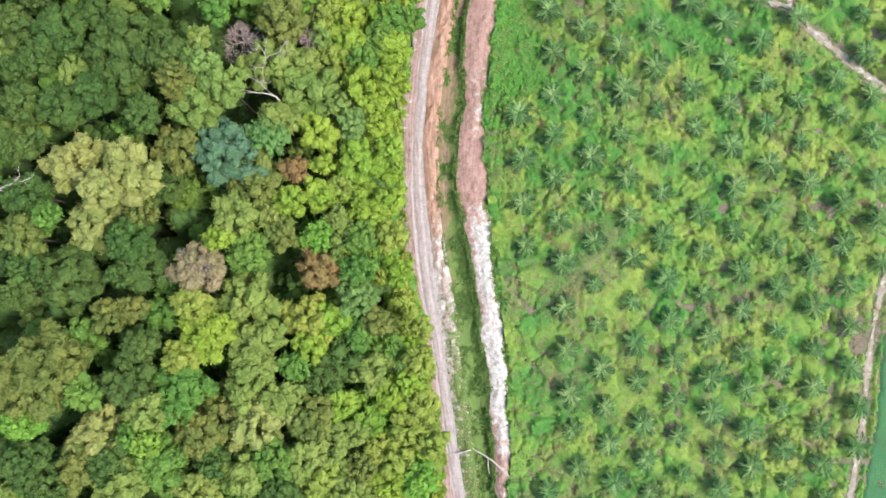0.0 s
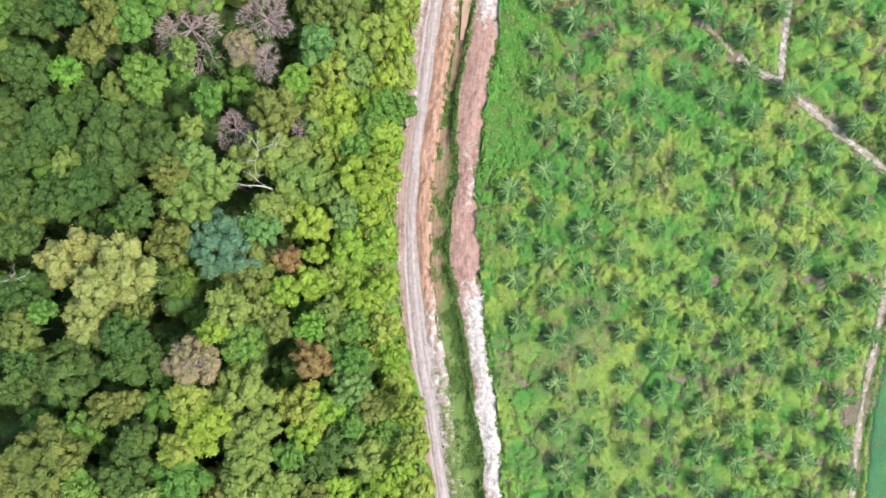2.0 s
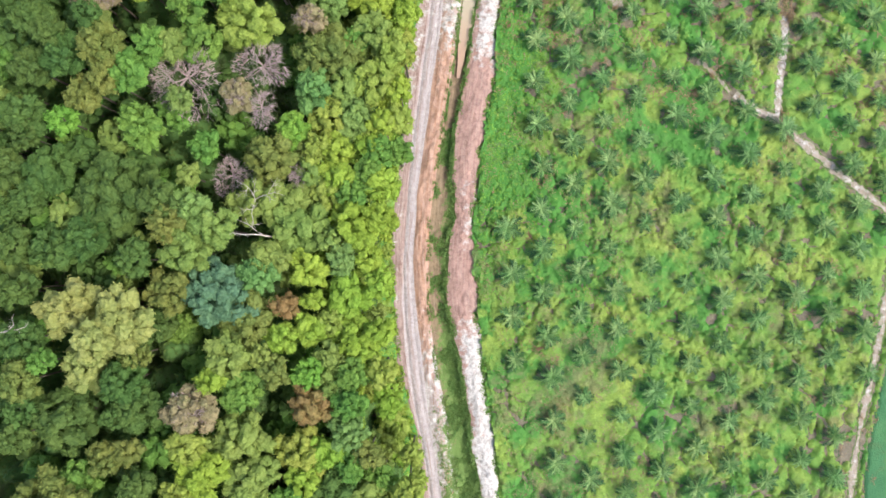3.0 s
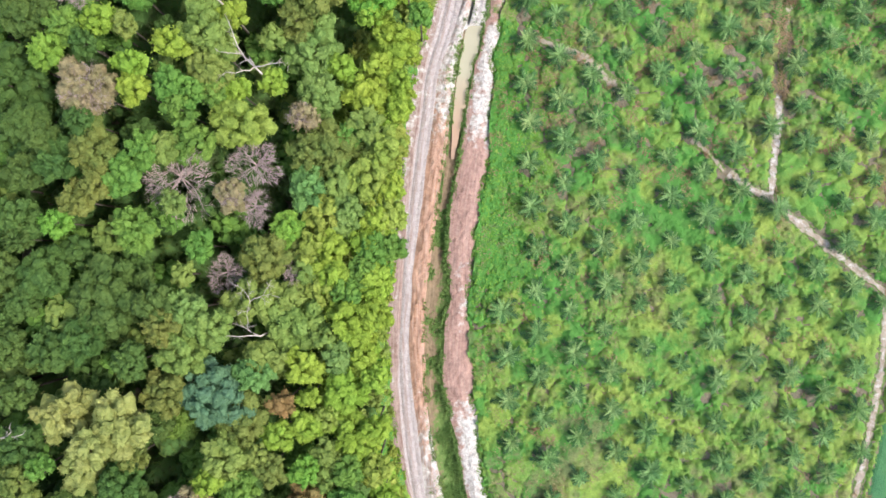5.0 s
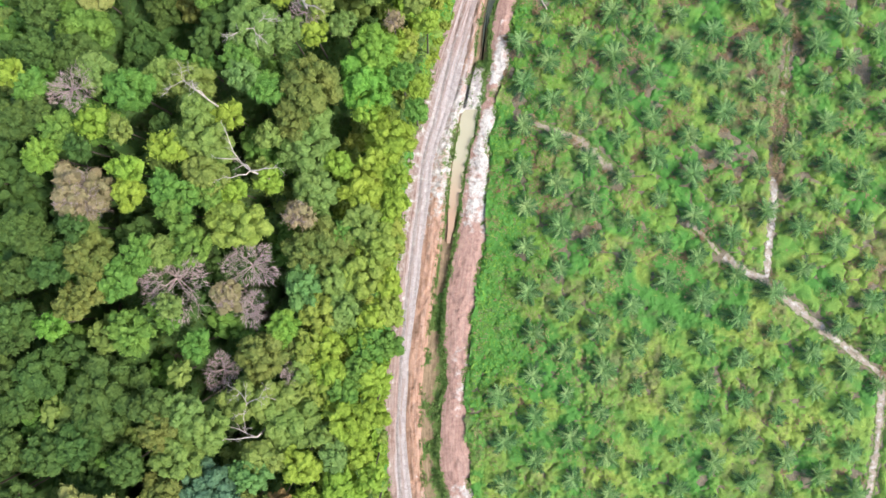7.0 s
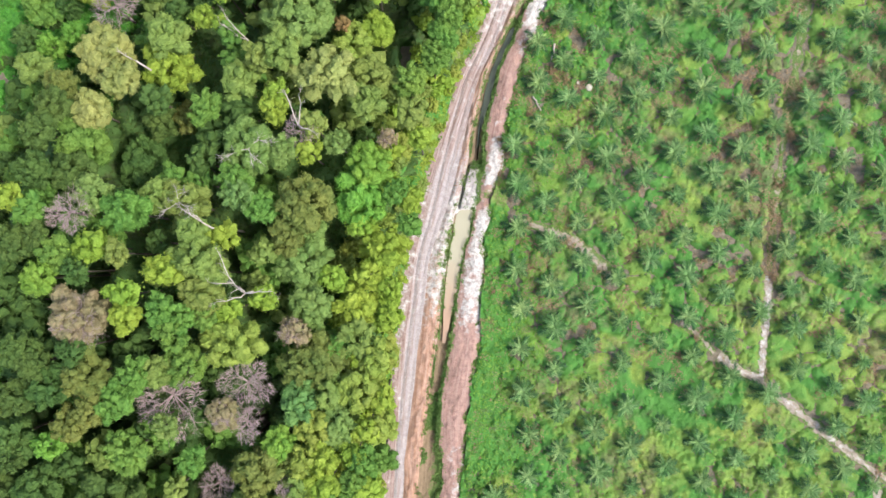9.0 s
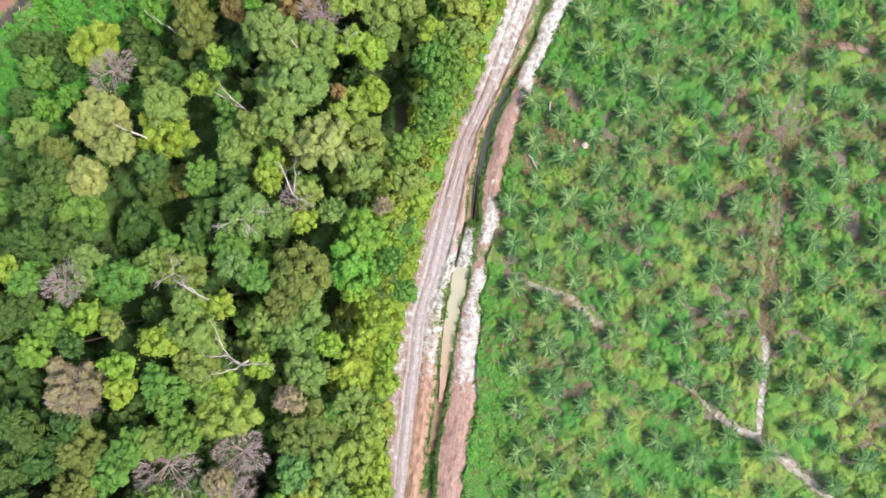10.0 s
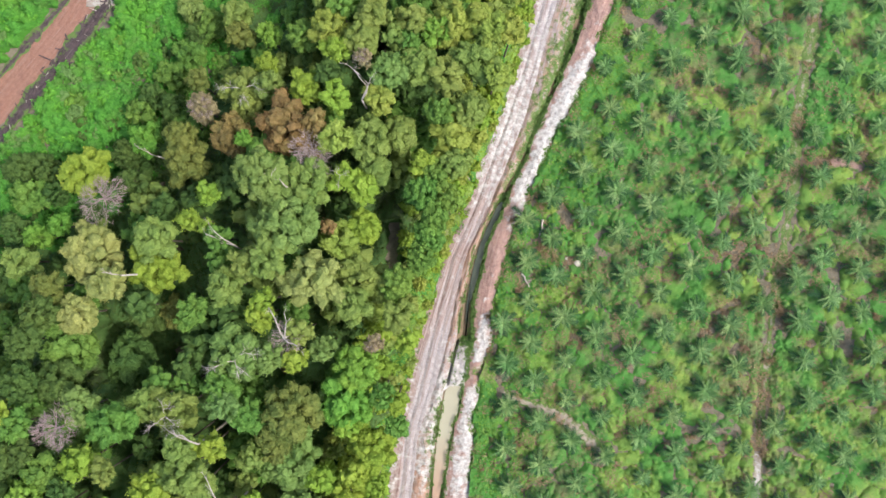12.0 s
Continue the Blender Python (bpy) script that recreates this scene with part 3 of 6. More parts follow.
PATHS = [
    path_strip("sandy_track", [(118, 25), (103, 33), (96, 38.5), (88.7, 44.3), (81.2, 50.5), (77.4, 54.2), (72.4, 56.3), (67, 60)], 2.5, SAND,
               0.5, 0.28, "pale sandy track between young palms", "track", seed=31),
    path_strip("sandy_track", [(77.4, 54.5), (77.3, 58), (78.4, 67), (78.9, 73), (79.3, 78)], 1.7, SAND, 0.65, 0.1, "narrow white sandy track", "track", 0.06, seed=34),
    path_strip("grassy_track", [(79.3, 78), (80.7, 92.5), (82.6, 106.5), (85.4, 121.7), (88.2, 136.9), (89.3, 153.5), (93.0, 171.4), (96, 192)], 2.7, SAND,
               -0.5, 0.6, "overgrown greyish track between palm rows", "track", 0.04, seed=37),
    path_strip("sandy_track", [(103, 33), (103.0, 28), (102.0, 19), (100.2, 8), (97.5, -4), (94.9, -15.6), (93.4, -25.4), (92.6, -35), (90.3, -47), (88, -62)], 2.2, SAND,
               0.45, 0.3, "white sandy track along the plantation edge", "track", seed=40),
    path_strip("worn_path", [(21.5, 91.0), (25.2, 89.7), (28.7, 88.4), (34.4, 86.1), (37.9, 83.4), (42.1, 79.4), (44.2, 75.7)], 2.7, SAND,
               0.12, 0.42, "faint greyish path through the cover plants", "track", seed=43),
    path_strip("bare_patch", [(93.5, 142.5), (97, 142.3), (100.4, 142.2), (104.5, 140.4)], 2.2, SPOIL, -0.4, 0.3, "bare pinkish soil between palms", "bare soil", seed=58),
    path_strip("worn_path", [(59, 67.5), (61, 66.5), (64, 63.5), (67, 60)], 1.7, SAND, -0.1, 0.4, "faint greyish path through the cover plants", "track", seed=55),
]
path_strip("red_road", [(-112.6, 129.5), (-98.6, 146.5), (-91.7, 155.1), (-83.8, 164.7), (-76.2, 174.5), (-68.8, 184.5), (-55, 203)], 6.3, RED, 0.02, -0.8,
           "broad red laterite road", "dirt road", 0.12, 18, 46)
path_strip("sand_patch", [(-70.8, 180.2), (-66.3, 179.7), (-62.6, 180.7)], 2.4, SAND, 0.4, 0.0, "pale sand spread over the end of the red road", "bare sand", 0.3, 10, 64)
path_strip("burnt_verge", [(-110.2, 124.7), (-95.2, 143.3), (-88.2, 151.8), (-80.3, 161.3), (-72.4, 171.0), (-64.8, 180.8), (-52, 195.5)], 3.4, BURNT, -0.6, 0.28,
           "dark strip of charred roots and debris", "verge", 0.3, 10, 49)
path_strip("burnt_verge", [(-109.6, 141), (-94.6, 158), (-87.6, 166), (-79.6, 175), (-66.6, 190)], 2.2, BURNT, -0.6, 0.35,
           "dark strip of charred roots and debris", "verge", 0.2, 10, 52)


# ---- low plants ----
def mounds(x, y, spacing, radius, height, seed, gap=0.0, box=None):
    """Heights of overlapping leafy mounds at the grid x, y, and the tone of each one. The grid is even along both of its sides."""
    rng = np.random.default_rng(seed)
    h, tone = np.full(x.shape, -0.5), np.zeros(x.shape)
    x0, x1, y0, y1 = x.min(), x.max(), y.min(), y.max()
    dy = (y1 - y0) / (x.shape[0] - 1)
    wx, wy = np.meshgrid(np.arange(x0, x1, spacing), np.arange(y0, y1, spacing))
    for px, py in zip(wx.ravel(), wy.ravel()):
        px, py = px + rng.uniform(-0.5, 0.5) * spacing, py + rng.uniform(-0.5, 0.5) * spacing
        r, top, t, skip = radius * rng.uniform(0.7, 1.3), height * rng.uniform(0.45, 1.25), rng.random(), rng.random()
        if skip < gap:
            continue
        j0, j1 = int((py - r - y0) / dy), int((py + r - y0) / dy) + 2
        j0, j1 = max(j0, 0), min(j1, x.shape[0])
        if j1 <= j0:
            continue
        row = x[(j0 + j1) // 2]
        i0, i1 = np.searchsorted(row, px - r - 1.5), np.searchsorted(row, px + r + 1.5)
        if i1 <= i0:
            continue
        X, Y = x[j0:j1, i0:i1], y[j0:j1, i0:i1]
        d = ((X - px) ** 2 + (Y - py) ** 2) / r ** 2
        z = top * np.sqrt(np.clip(1 - d, 0, None)) - 0.5 * (d >= 1)
        better = z > h[j0:j1, i0:i1]
        h[j0:j1, i0:i1][better] = z[better]
        tone[j0:j1, i0:i1][better] = t
    return h, tone


def cover_object(name, x, y, z, tone, material, label, category):
    n, m = x.shape
    i = (np.arange(n - 1)[:, None] * m + np.arange(m - 1)).ravel()
    f = np.stack([i, i + 1, i + m + 1, i + m], 1)
    keep = z.ravel()[f].max(axis=1) > -0.2
    me = mesh_of(name, np.stack([x, y, z], -1).reshape(-1, 3), f[keep], material)
    a = me.attributes.new("tint", "FLOAT", "POINT")
    a.data.foreach_set("value", tone.ravel())
    return tagged(new(name, me), label, category, kind="stuff")


def leaves_on(name, x, y, z, count, low, high, material, label, seed, floor=(0.05, 99.0), tone=None):
    """Loose leaf sprays that stand off the top of a cover of plants."""
    rng = np.random.default_rng(seed)
    j, i = rng.integers(0, x.shape[0] - 1, count), rng.integers(0, x.shape[1] - 1, count)
    ok = (z[j, i] > floor[0]) & (z[j, i] < floor[1])
    j, i = j[ok], i[ok]
    z = np.maximum(z, 0.0)
    n = len(j)
    c = np.stack([x[j, i] + rng.uniform(-0.3, 0.3, n), y[j, i] + rng.uniform(-0.3, 0.3, n), z[j, i] + rng.uniform(0.0, 0.13, n)], 1)
    d = rng.normal(size=(n, 3)) * 0.42 + (0, 0, 1)
    v, f = quads(c, d / np.linalg.norm(d, axis=1, keepdims=True), rng.uniform(low, high, n), rng, 0.6)
    me = mesh_of(name, v, f, material, False)
    if tone is not None:
        a = me.attributes.new("tint", "FLOAT", "POINT")
        a.data.foreach_set("value", np.repeat(np.clip(tone[j, i] + rng.normal(size=n) * 0.1, 0, 1), 3))
    return tagged(new(name, me), label, "plants", kind="stuff")


def tufts_on(name, x, y, z, tone, share, count, label, seed):
    """Tufts of seven long arching leaves each, where the cover grows bushy."""
    rng = np.random.default_rng(seed)
    j, i = rng.integers(0, x.shape[0] - 1, count), rng.integers(0, x.shape[1] - 1, count)
    ok = (z[j, i] > 0.1) & (share[j, i] > rng.uniform(0.1, 0.9, count))
    j, i = j[ok], i[ok]
    n = len(j)
    foot = np.stack([x[j, i] + rng.uniform(-0.2, 0.2, n), y[j, i] + rng.uniform(-0.2, 0.2, n), z[j, i]], 1)
    reach = rng.uniform(0.45, 1.05, n)
    verts = np.empty((n, 7, 3, 3))
    for k in range(7):
        a = k * 0.9 + rng.uniform(-0.35, 0.35, n) + 6.28 * foot[:, 0] % 6.28
        way = np.stack([np.cos(a), np.sin(a), 0 * a], 1)
        side = np.stack([-np.sin(a), np.cos(a), 0 * a], 1) * 0.09
        rise = foot + (0, 0, 0.3)
        verts[:, k, 0], verts[:, k, 1] = rise + side, rise - side
        verts[:, k, 2] = rise + way * (reach * rng.uniform(0.7, 1.1, n))[:, None] + np.stack([0 * a, 0 * a, rng.uniform(-0.15, 0.3, n)], 1)
    me = mesh_of(name, verts.reshape(-1, 3), np.arange(21 * n).reshape(-1, 3), COVER_LEAF, False)
    a = me.attributes.new("tint", "FLOAT", "POINT")
    a.data.foreach_set("value", np.repeat(np.clip(tone[j, i] + rng.normal(size=n) * 0.35, 0, 1), 21))
    return tagged(new(name, me), label, "plants", kind="stuff")


def away_from(paths, x, y):
    """Distance to the nearest track's side."""
    best = np.full(x.shape, 99.0)
    for line, width in paths:
        for px, py in line[::4]:
            best = np.minimum(best, np.hypot(x - px, y - py) - width / 2)
    return best


def cells(x, y, size, seed):
    """A crazed pattern of patches about size metres wide: the distance to each patch's edge, and a random tone for each patch."""
    table = np.random.default_rng(seed).random((3, 512, 512))
    x = x + 0.13 * size * smooth_noise(x, y, size * 0.9, seed + 1)
    y = y + 0.13 * size * smooth_noise(x, y, size * 0.9, seed + 2)
    i, j = np.floor(x / size).astype(int), np.floor(y / size).astype(int)
    first, second, tone = np.full(x.shape, 99.0), np.full(x.shape, 99.0), np.zeros(x.shape)
    for a in (-1, 0, 1):
        for b in (-1, 0, 1):
            p, q = (i + a) % 512, (j + b) % 512
            d = np.hypot((i + a + table[0, p, q]) * size - x, (j + b + table[1, p, q]) * size - y)
            nearer = d < first
            second = np.where(nearer, first, np.minimum(second, d))
            tone = np.where(nearer, table[2, p, q], tone)
            first = np.minimum(first, d)
    return second - first, tone


# the planting grid, three-cornered, bent a little as it was pegged out
GRID_X = [38.292, -5.232, -0.715, -0.233, 73.075, -6.834, -6.909, 5.414, 5.459, -10.74, 2.794, 9.641, 0.885, -1.253, 3.309]
GRID_Y = [53.367, 92.315, -1.428, -2.287, 50.469, -4.838, 1.482, 1.475, -0.995, -1.987, 6.434, -1.937, 1.897, 2.049, 2.054]


def grid_point(i, j):
    p, q = i / 10, j / 10
    terms = (1, q, q * q, q ** 3, p, p * q, p * q * q, p * p, p * p * q, p ** 3, p * q ** 3, p * p * q * q, q ** 4, p ** 3 * q, p ** 4)
    return sum(c * t for c, t in zip(GRID_X, terms)), sum(c * t for c, t in zip(GRID_Y, terms))


def field_side(y):
    """The plantation's east side, behind the sandy track."""
    return np.interp(y, [-62, -47, -35, -25, -15.6, -4, 8, 19], [88, 90.3, 92.6, 93.4, 94.9, 97.5, 100.2, 102]) + 2.4


def palm_spots():
    """Where the palms stand: the grid, with what pegging out by eye adds, and none on the tracks."""
    rng = np.random.default_rng(5)
    out = []
    for i in range(11, -5, -1):
        for j in range(-18, 18):
            x, y = grid_point(i, j)
            x, y = x + rng.normal() * 0.25, y + rng.normal() * 0.25
            if not (-60 < y < 190 and x < 112) or x < at(SPOIL_R, y) + ramp(y, (78, 7.0), (88, 4.0), (102, 1.2)):
                continue
            if float(away_from(PATHS[:4], np.array([x]), np.array([y]))[0]) < 0.6 or (x > field_side(y) - 2.5 and y < 6):
                continue
            if any(math.hypot(x - u, y - v) < 6.2 for u, v, _ in out):
                continue
            out.append((x, y, rng.choice([0.82, 0.95, 1.0, 1.05, 1.1, 1.15]) * rng.uniform(0.95, 1.05) * (0.92 + 0.1 * min(1.0, max(0.0, (y + 20) / 100)))))
    return out


PALM_SPOTS = palm_spots()
cy = np.arange(-68, 198, 0.45)
cu = np.arange(0.0, 112, 0.45)
U, Y = np.meshgrid(cu, cy)
X = at(SPOIL_R, cy)[:, None] + U
rim, tone = cells(X, Y, 4.4, 60)
fine_rim, fine_tone = cells(X, Y, 1.25, 260)
crack = np.clip(0.7 + 0.8 * smooth_noise(X, Y, 14, 261), 0.1, 1.0)
bushy = np.clip(0.55 + 0.9 * smooth_noise(X, Y, 22, 262) - ramp(X, (20, -0.35), (50, -0.1), (95, 0.15)), 0.15, 1.0)
billow = ramp(X, (30, 0.65), (60, 0.75), (90, 0.9)) * ramp(Y, (60, 1.0), (110, 0.8))
h = 0.3 + billow * (0.4 + 0.4 * tone) * np.clip(rim / 1.6, 0, 1) ** 0.6 + bushy * (0.2 + 0.6 * fine_tone) * np.clip(fine_rim / 0.6, 0, 1) ** 0.6 - 1.1 * crack * np.clip(1 - rim / 0.65, 0, 1)
tone = np.clip(0.5 + 1.25 * ((1 - 0.4 * bushy) * tone + 0.4 * bushy * fine_tone - 0.5), 0, 1)
patch = smooth_noise(X, Y, 9, 160)
h = h + 0.10 * smooth_noise(X, Y, 1.5, 61)
clear = away_from(PATHS, X, Y)
bare = 0.75 * smooth_noise(X, Y, 15, 63) + 0.9 * smooth_noise(X, Y, 5, 64) + 0.35 * smooth_noise(X, Y, 2.5, 68)
dry = ramp(Y, (-68, 0.0), (-20, 0.1), (60, 0.35), (110, 0.48), (198, 0.5))
h = h - 1.4 * np.clip(bare - 1.55 + dry, 0, 1) - 0.9 * np.exp(-(np.clip(clear, 0, None) / 0.7) ** 2) * (clear < 2)
h = np.where(clear < 0, -0.6, h)
# dip the cover around each palm, where the weeds painted as shade show
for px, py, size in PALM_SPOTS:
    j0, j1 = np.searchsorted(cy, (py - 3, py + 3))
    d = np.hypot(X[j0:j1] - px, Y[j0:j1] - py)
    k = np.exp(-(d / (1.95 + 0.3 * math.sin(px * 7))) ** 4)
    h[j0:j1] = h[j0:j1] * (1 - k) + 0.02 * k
h = h + 0.5 * np.clip((0.9 - U) / 0.9, 0, 1) * (smooth_noise(X, Y, 3, 69) - 0.6)
drains = [curve_through(q) for q in ([(47, 152), (54.5, 146.2), (63.4, 141), (73.4, 133.3), (79, 128)], [(85, 125), (92.3, 117.8), (98, 112), (112, 108)],
                                     [(79.5, 55), (85, 49.6), (92.6, 43.4)], [(84, -42), (87, -20), (88, -2), (86, 6)], [(58, 8), (70, 14), (80, 13), (88, 20)])]
for line in drains:
    for px, py in line[::2]:
        h = h - 0.65 * np.exp(-((X - px) ** 2 + (Y - py) ** 2) / 0.35)
for px, py, r in ((31.0, 128.2, 2.6), (27.2, 116.7, 2.6), (39.1, 120.1, 1.6), (30.7, 123.0, 3.0), (33.2, 121.7, 2.0)):
    h = np.minimum(h, 0.05 + 0.9 * np.clip(np.hypot(X - px, Y - py) / r - 0.75, 0, 9))
near_road = np.exp(-U / 14.0) * ramp(Y, (0, 0.1), (40, 1.0))
tone = np.clip((0.75 * tone + 0.1 + 0.45 * patch) * (1.0 - 0.5 * near_road) - 0.12 * dry + 1.0 * ramp(X, (20, 0), (60, 0.5), (95, 0.95)) * ramp(Y, (-68, 1), (0, 0.75), (40, 0.5), (80, 0.35), (120, 0.2), (150, 0.0)), 0, 1)
field = (X > field_side(Y)) & (Y < 4)
h = np.where(field, -0.6, h)
cover_object("cover_plants", X, Y, h, tone, COVER, "dense creeping legume cover in yellow-green mounds", "ground cover")
leaves_on("cover_leaves", X, Y, h, 85000, 0.18, 0.36, COVER_LEAF, "loose sprays of legume leaves", 65, tone=tone)
tufts_on("cover_tufts", X, Y, h, tone, bushy, 20000, "arching fern-like weeds among the cover plants", 270)
near = slice(2, 34)
leaves_on("roadside_leaves", X[:, near], Y[:, near], np.where(Y > 18 + 12 * patch, h, -1.0)[:, near], 26000, 0.16, 0.4, LEAVES["vivid"], "broad-leaved weeds beside the dug-out clay", 265)
near = slice(3, 75)
clumps = smooth_noise(X, Y, 4.5, 267) + 0.6 * smooth_noise(X, Y, 1.7, 268) - ramp(Y, (60, 0.0), (100, 0.5))
withering = np.where(clumps > ramp(Y, (-20, 0.45), (50, 0.75)), h, -1.0)
leaves_on("dry_creepers", X[:, near], Y[:, near], withering[:, near], 90000, 0.1, 0.28, LEAVES["tan"], "withering yellow-brown creepers among the cover plants", 269)
scorched = np.where(smooth_noise(X, Y, 6.5, 281) + 0.8 * smooth_noise(X, Y, 2.0, 282) > ramp(Y, (-10, 1.9), (45, 1.4), (75, 0.9), (110, 0.62), (198, 0.6)), np.maximum(h, 0.25), -1.0)
leaves_on("scorched_creepers", X, Y, scorched, 520000, 0.1, 0.27, SCORCHED, "scorched reddish-brown creepers among the cover plants", 283)
# a dark ring of weeds at each palm paints its shade
leaves_on("palm_weeds", X, Y, h, 120000, 0.12, 0.28, PALM_SHADE_WEEDS, "weeds around the palm feet, coloured dark to stand for shade", 165, (-0.3, 0.12))
leaves_on("dry_litter", X, Y, h, 150000, 0.1, 0.24, LITTER, "dry straw and fallen fronds on bare soil", 166, (-3.0, -0.3))

fy = np.arange(-68, 22, 0.8)
fx = np.arange(90, 135, 0.8)
X, Y = np.meshgrid(fx, fy)
h = np.where((X > field_side(Y) + 0.2) & (Y < 4), 0.25 + 0.07 * smooth_noise(X, Y, 3, 66), -0.6)
cover_object("smooth_field", X, Y, h, 0.5 + 0.3 * smooth_noise(X, Y, 5, 67), FIELD, "even dark green low crop", "field")

# under the trees: a dark tangle, and west of it a lighter scrub towards the red road
uy = np.arange(-72, 200, 0.8)
uu = np.arange(-125, 0.2, 0.8)
U, Y = np.meshgrid(uu, uy)
X = at(EDGE, uy)[:, None] + U
h, tone = mounds(X, Y, 4.4, 3.6, 1.0, 70, 0.14)
rise = np.clip(2.0 - 0.42 * U, 2.0, 19.0) * np.where(X < -20, np.clip(((X + 62) * 0.66 - (Y - 141) * 0.75) / 28, 0.15, 1), 1) * np.clip(0.8 + 0.4 * smooth_noise(X, Y, 26, 171), 0.5, 1.1)
rise = rise * (1 - 0.72 * np.exp(-((X + 54) / 12) ** 2 - ((Y - 105) / 10) ** 2))
h = np.where(h > 0, rise * (0.25 + 0.75 * h) + 0.5 * smooth_noise(X, Y, 2.4, 170), h)
open_west = (Y - 141) * 0.75 - (X + 62) * 0.66
in_scrub = (open_west > 0) & (X < -38)
red = 0.752 * (X + 91) - 0.659 * (Y - 154.5)
h = np.where(in_scrub | (U > -3.2 + 1.2 * smooth_noise(X, Y, 4, 172)), -0.6, h)
h = np.where((red < 9) & (X < -40), -0.6, h)
h = np.where((np.abs(X + 2.5 - 0.1 * (Y - 122)) < 1.5) & (np.abs(Y - 123) < 7), -0.6, h)
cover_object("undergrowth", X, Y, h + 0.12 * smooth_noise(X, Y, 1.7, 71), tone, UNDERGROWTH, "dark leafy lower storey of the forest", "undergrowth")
ey = np.arange(-70, 196, 0.45)
eu = np.arange(-7.5, 0.6, 0.45)
EU, EY = np.meshgrid(eu, ey)
EX = at(EDGE, ey)[:, None] + EU
eh, etone = mounds(EX, EY, 1.7, 1.45, 1.3, 77, 0.12)
eh = eh * np.clip(0.55 - EU / 4, 0.2, 2.0) - 0.9 * np.clip((EU + 0.3 + 0.7 * smooth_noise(EX, EY, 5, 78)) / 1.0, 0, 1)
cover_object("verge_plants", EX, EY, eh, etone, COVER, "low weeds and creepers along the forest edge", "weeds")
leaves_on("verge_leaves", EX, EY, eh, 26000, 0.12, 0.3, LEAVES["bright"], "loose yellow-green leaves of the weeds", 79)
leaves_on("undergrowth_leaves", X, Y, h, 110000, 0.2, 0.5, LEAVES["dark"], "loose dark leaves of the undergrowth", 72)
sy = np.arange(115, 205, 0.42)
sx = np.arange(-120, -22, 0.42)
X, Y = np.meshgrid(sx, sy)
h, tone = mounds(X, Y, 1.65, 1.15, 2.4, 73, 0.03)
h = np.maximum(h, 0.0)
h = h + 1.1 * smooth_noise(X, Y, 7, 273) * (h > 0)
tone = np.clip(0.6 * tone + 0.25 + 0.35 * smooth_noise(X, Y, 12, 274), 0, 1)
red = 0.752 * (X + 91) - 0.659 * (Y - 154.5)
tone = tone * ramp(red, (8, 1.0), (20, 0.35), (40, 0.2))
west = (Y - 141) * 0.75 - (X + 62) * 0.66
h = np.where(((red > 5.6 + 1.3 * smooth_noise(X, Y, 4, 75)) & (west > -6)) | (red < -6.0 + smooth_noise(X, Y, 4, 75)), h, -0.6)
cover_object("scrub", X, Y, h + 0.2 * smooth_noise(X, Y, 1.5, 74), tone, SCRUB, "thick bright green regrowth scrub", "scrub")
leaves_on("scrub_leaves", X, Y, h, 110000, 0.18, 0.42, SCRUB_LEAF, "loose bright leaves of the scrub", 76, tone=tone)


# ---- grass in the ditch and along the bank ----
def grass(name, count, low, high, y0, y1, seed):
    rng = np.random.default_rng(seed)
    y = rng.uniform(y0, y1, count)
    u = rng.uniform(0, 1, count)
    x = at(BANK_R, y) * (1 - u) + at(SPOIL_L, y) * u
    z = ditch_shape(u, y, x)
    keep = smooth_noise(x, y, 5, seed + 1) + 0.5 * smooth_noise(x, y, 1.6, seed + 2) + 0.9 * (u - 0.5) > rng.uniform(-0.6, 0.7, count)
    keep &= (y < 93.5) | (y > 102) | (rng.random(count) < 0.12)
    keep &= ~((y > 52) & (y < 92.8) & (np.abs(u - 0.5) < 0.36)) & ~((y > 104) & (y < 134) & (np.abs(u - 0.5) < 0.36))
    c = np.stack([x, y, z + 0.15], 1)[keep]
    d = rng.normal(size=c.shape) * 0.8 + (0, 0, 0.7)
    v, f = quads(c, d / np.linalg.norm(d, axis=1, keepdims=True), rng.uniform(low, high, len(c)), rng, 0.4)
    return tagged(new(name, mesh_of(name, v, f, GRASS, False)), "rank green grass and weeds in the ditch", "grass", kind="stuff")


grass("ditch_grass", 80000, 0.15, 0.42, -74, 190, 80)


def fringe(name, line, inward, outward, count, low, high, material, label, seed, bare=0.0, side=1):
    """Clumps of low plants that straggle over the edge of bare ground."""
    rng = np.random.default_rng(seed)
    y = rng.uniform(-74, 190, count)
    d = rng.uniform(-inward, outward, count)
    x = at(line, y) + side * d
    reach = 0.5 + 0.7 * smooth_noise(x, y, 3.2, seed + 1) + 0.5 * smooth_noise(x, y, 1.1, seed + 2) - bare
    keep = reach > (d + inward) / (inward + outward) * 1.3 - 0.15
    x, y = x[keep], y[keep]
    c = np.stack([x, y, rng.uniform(0.1, 0.5, len(x))], 1)
    n = rng.normal(size=c.shape) * 0.7 + (0, 0, 0.8)
    v, f = quads(c, n / np.linalg.norm(n, axis=1, keepdims=True), rng.uniform(low, high, len(c)), rng, 0.6)
    return tagged(new(name, mesh_of(name, v, f, material, False)), label, "weeds", kind="stuff")


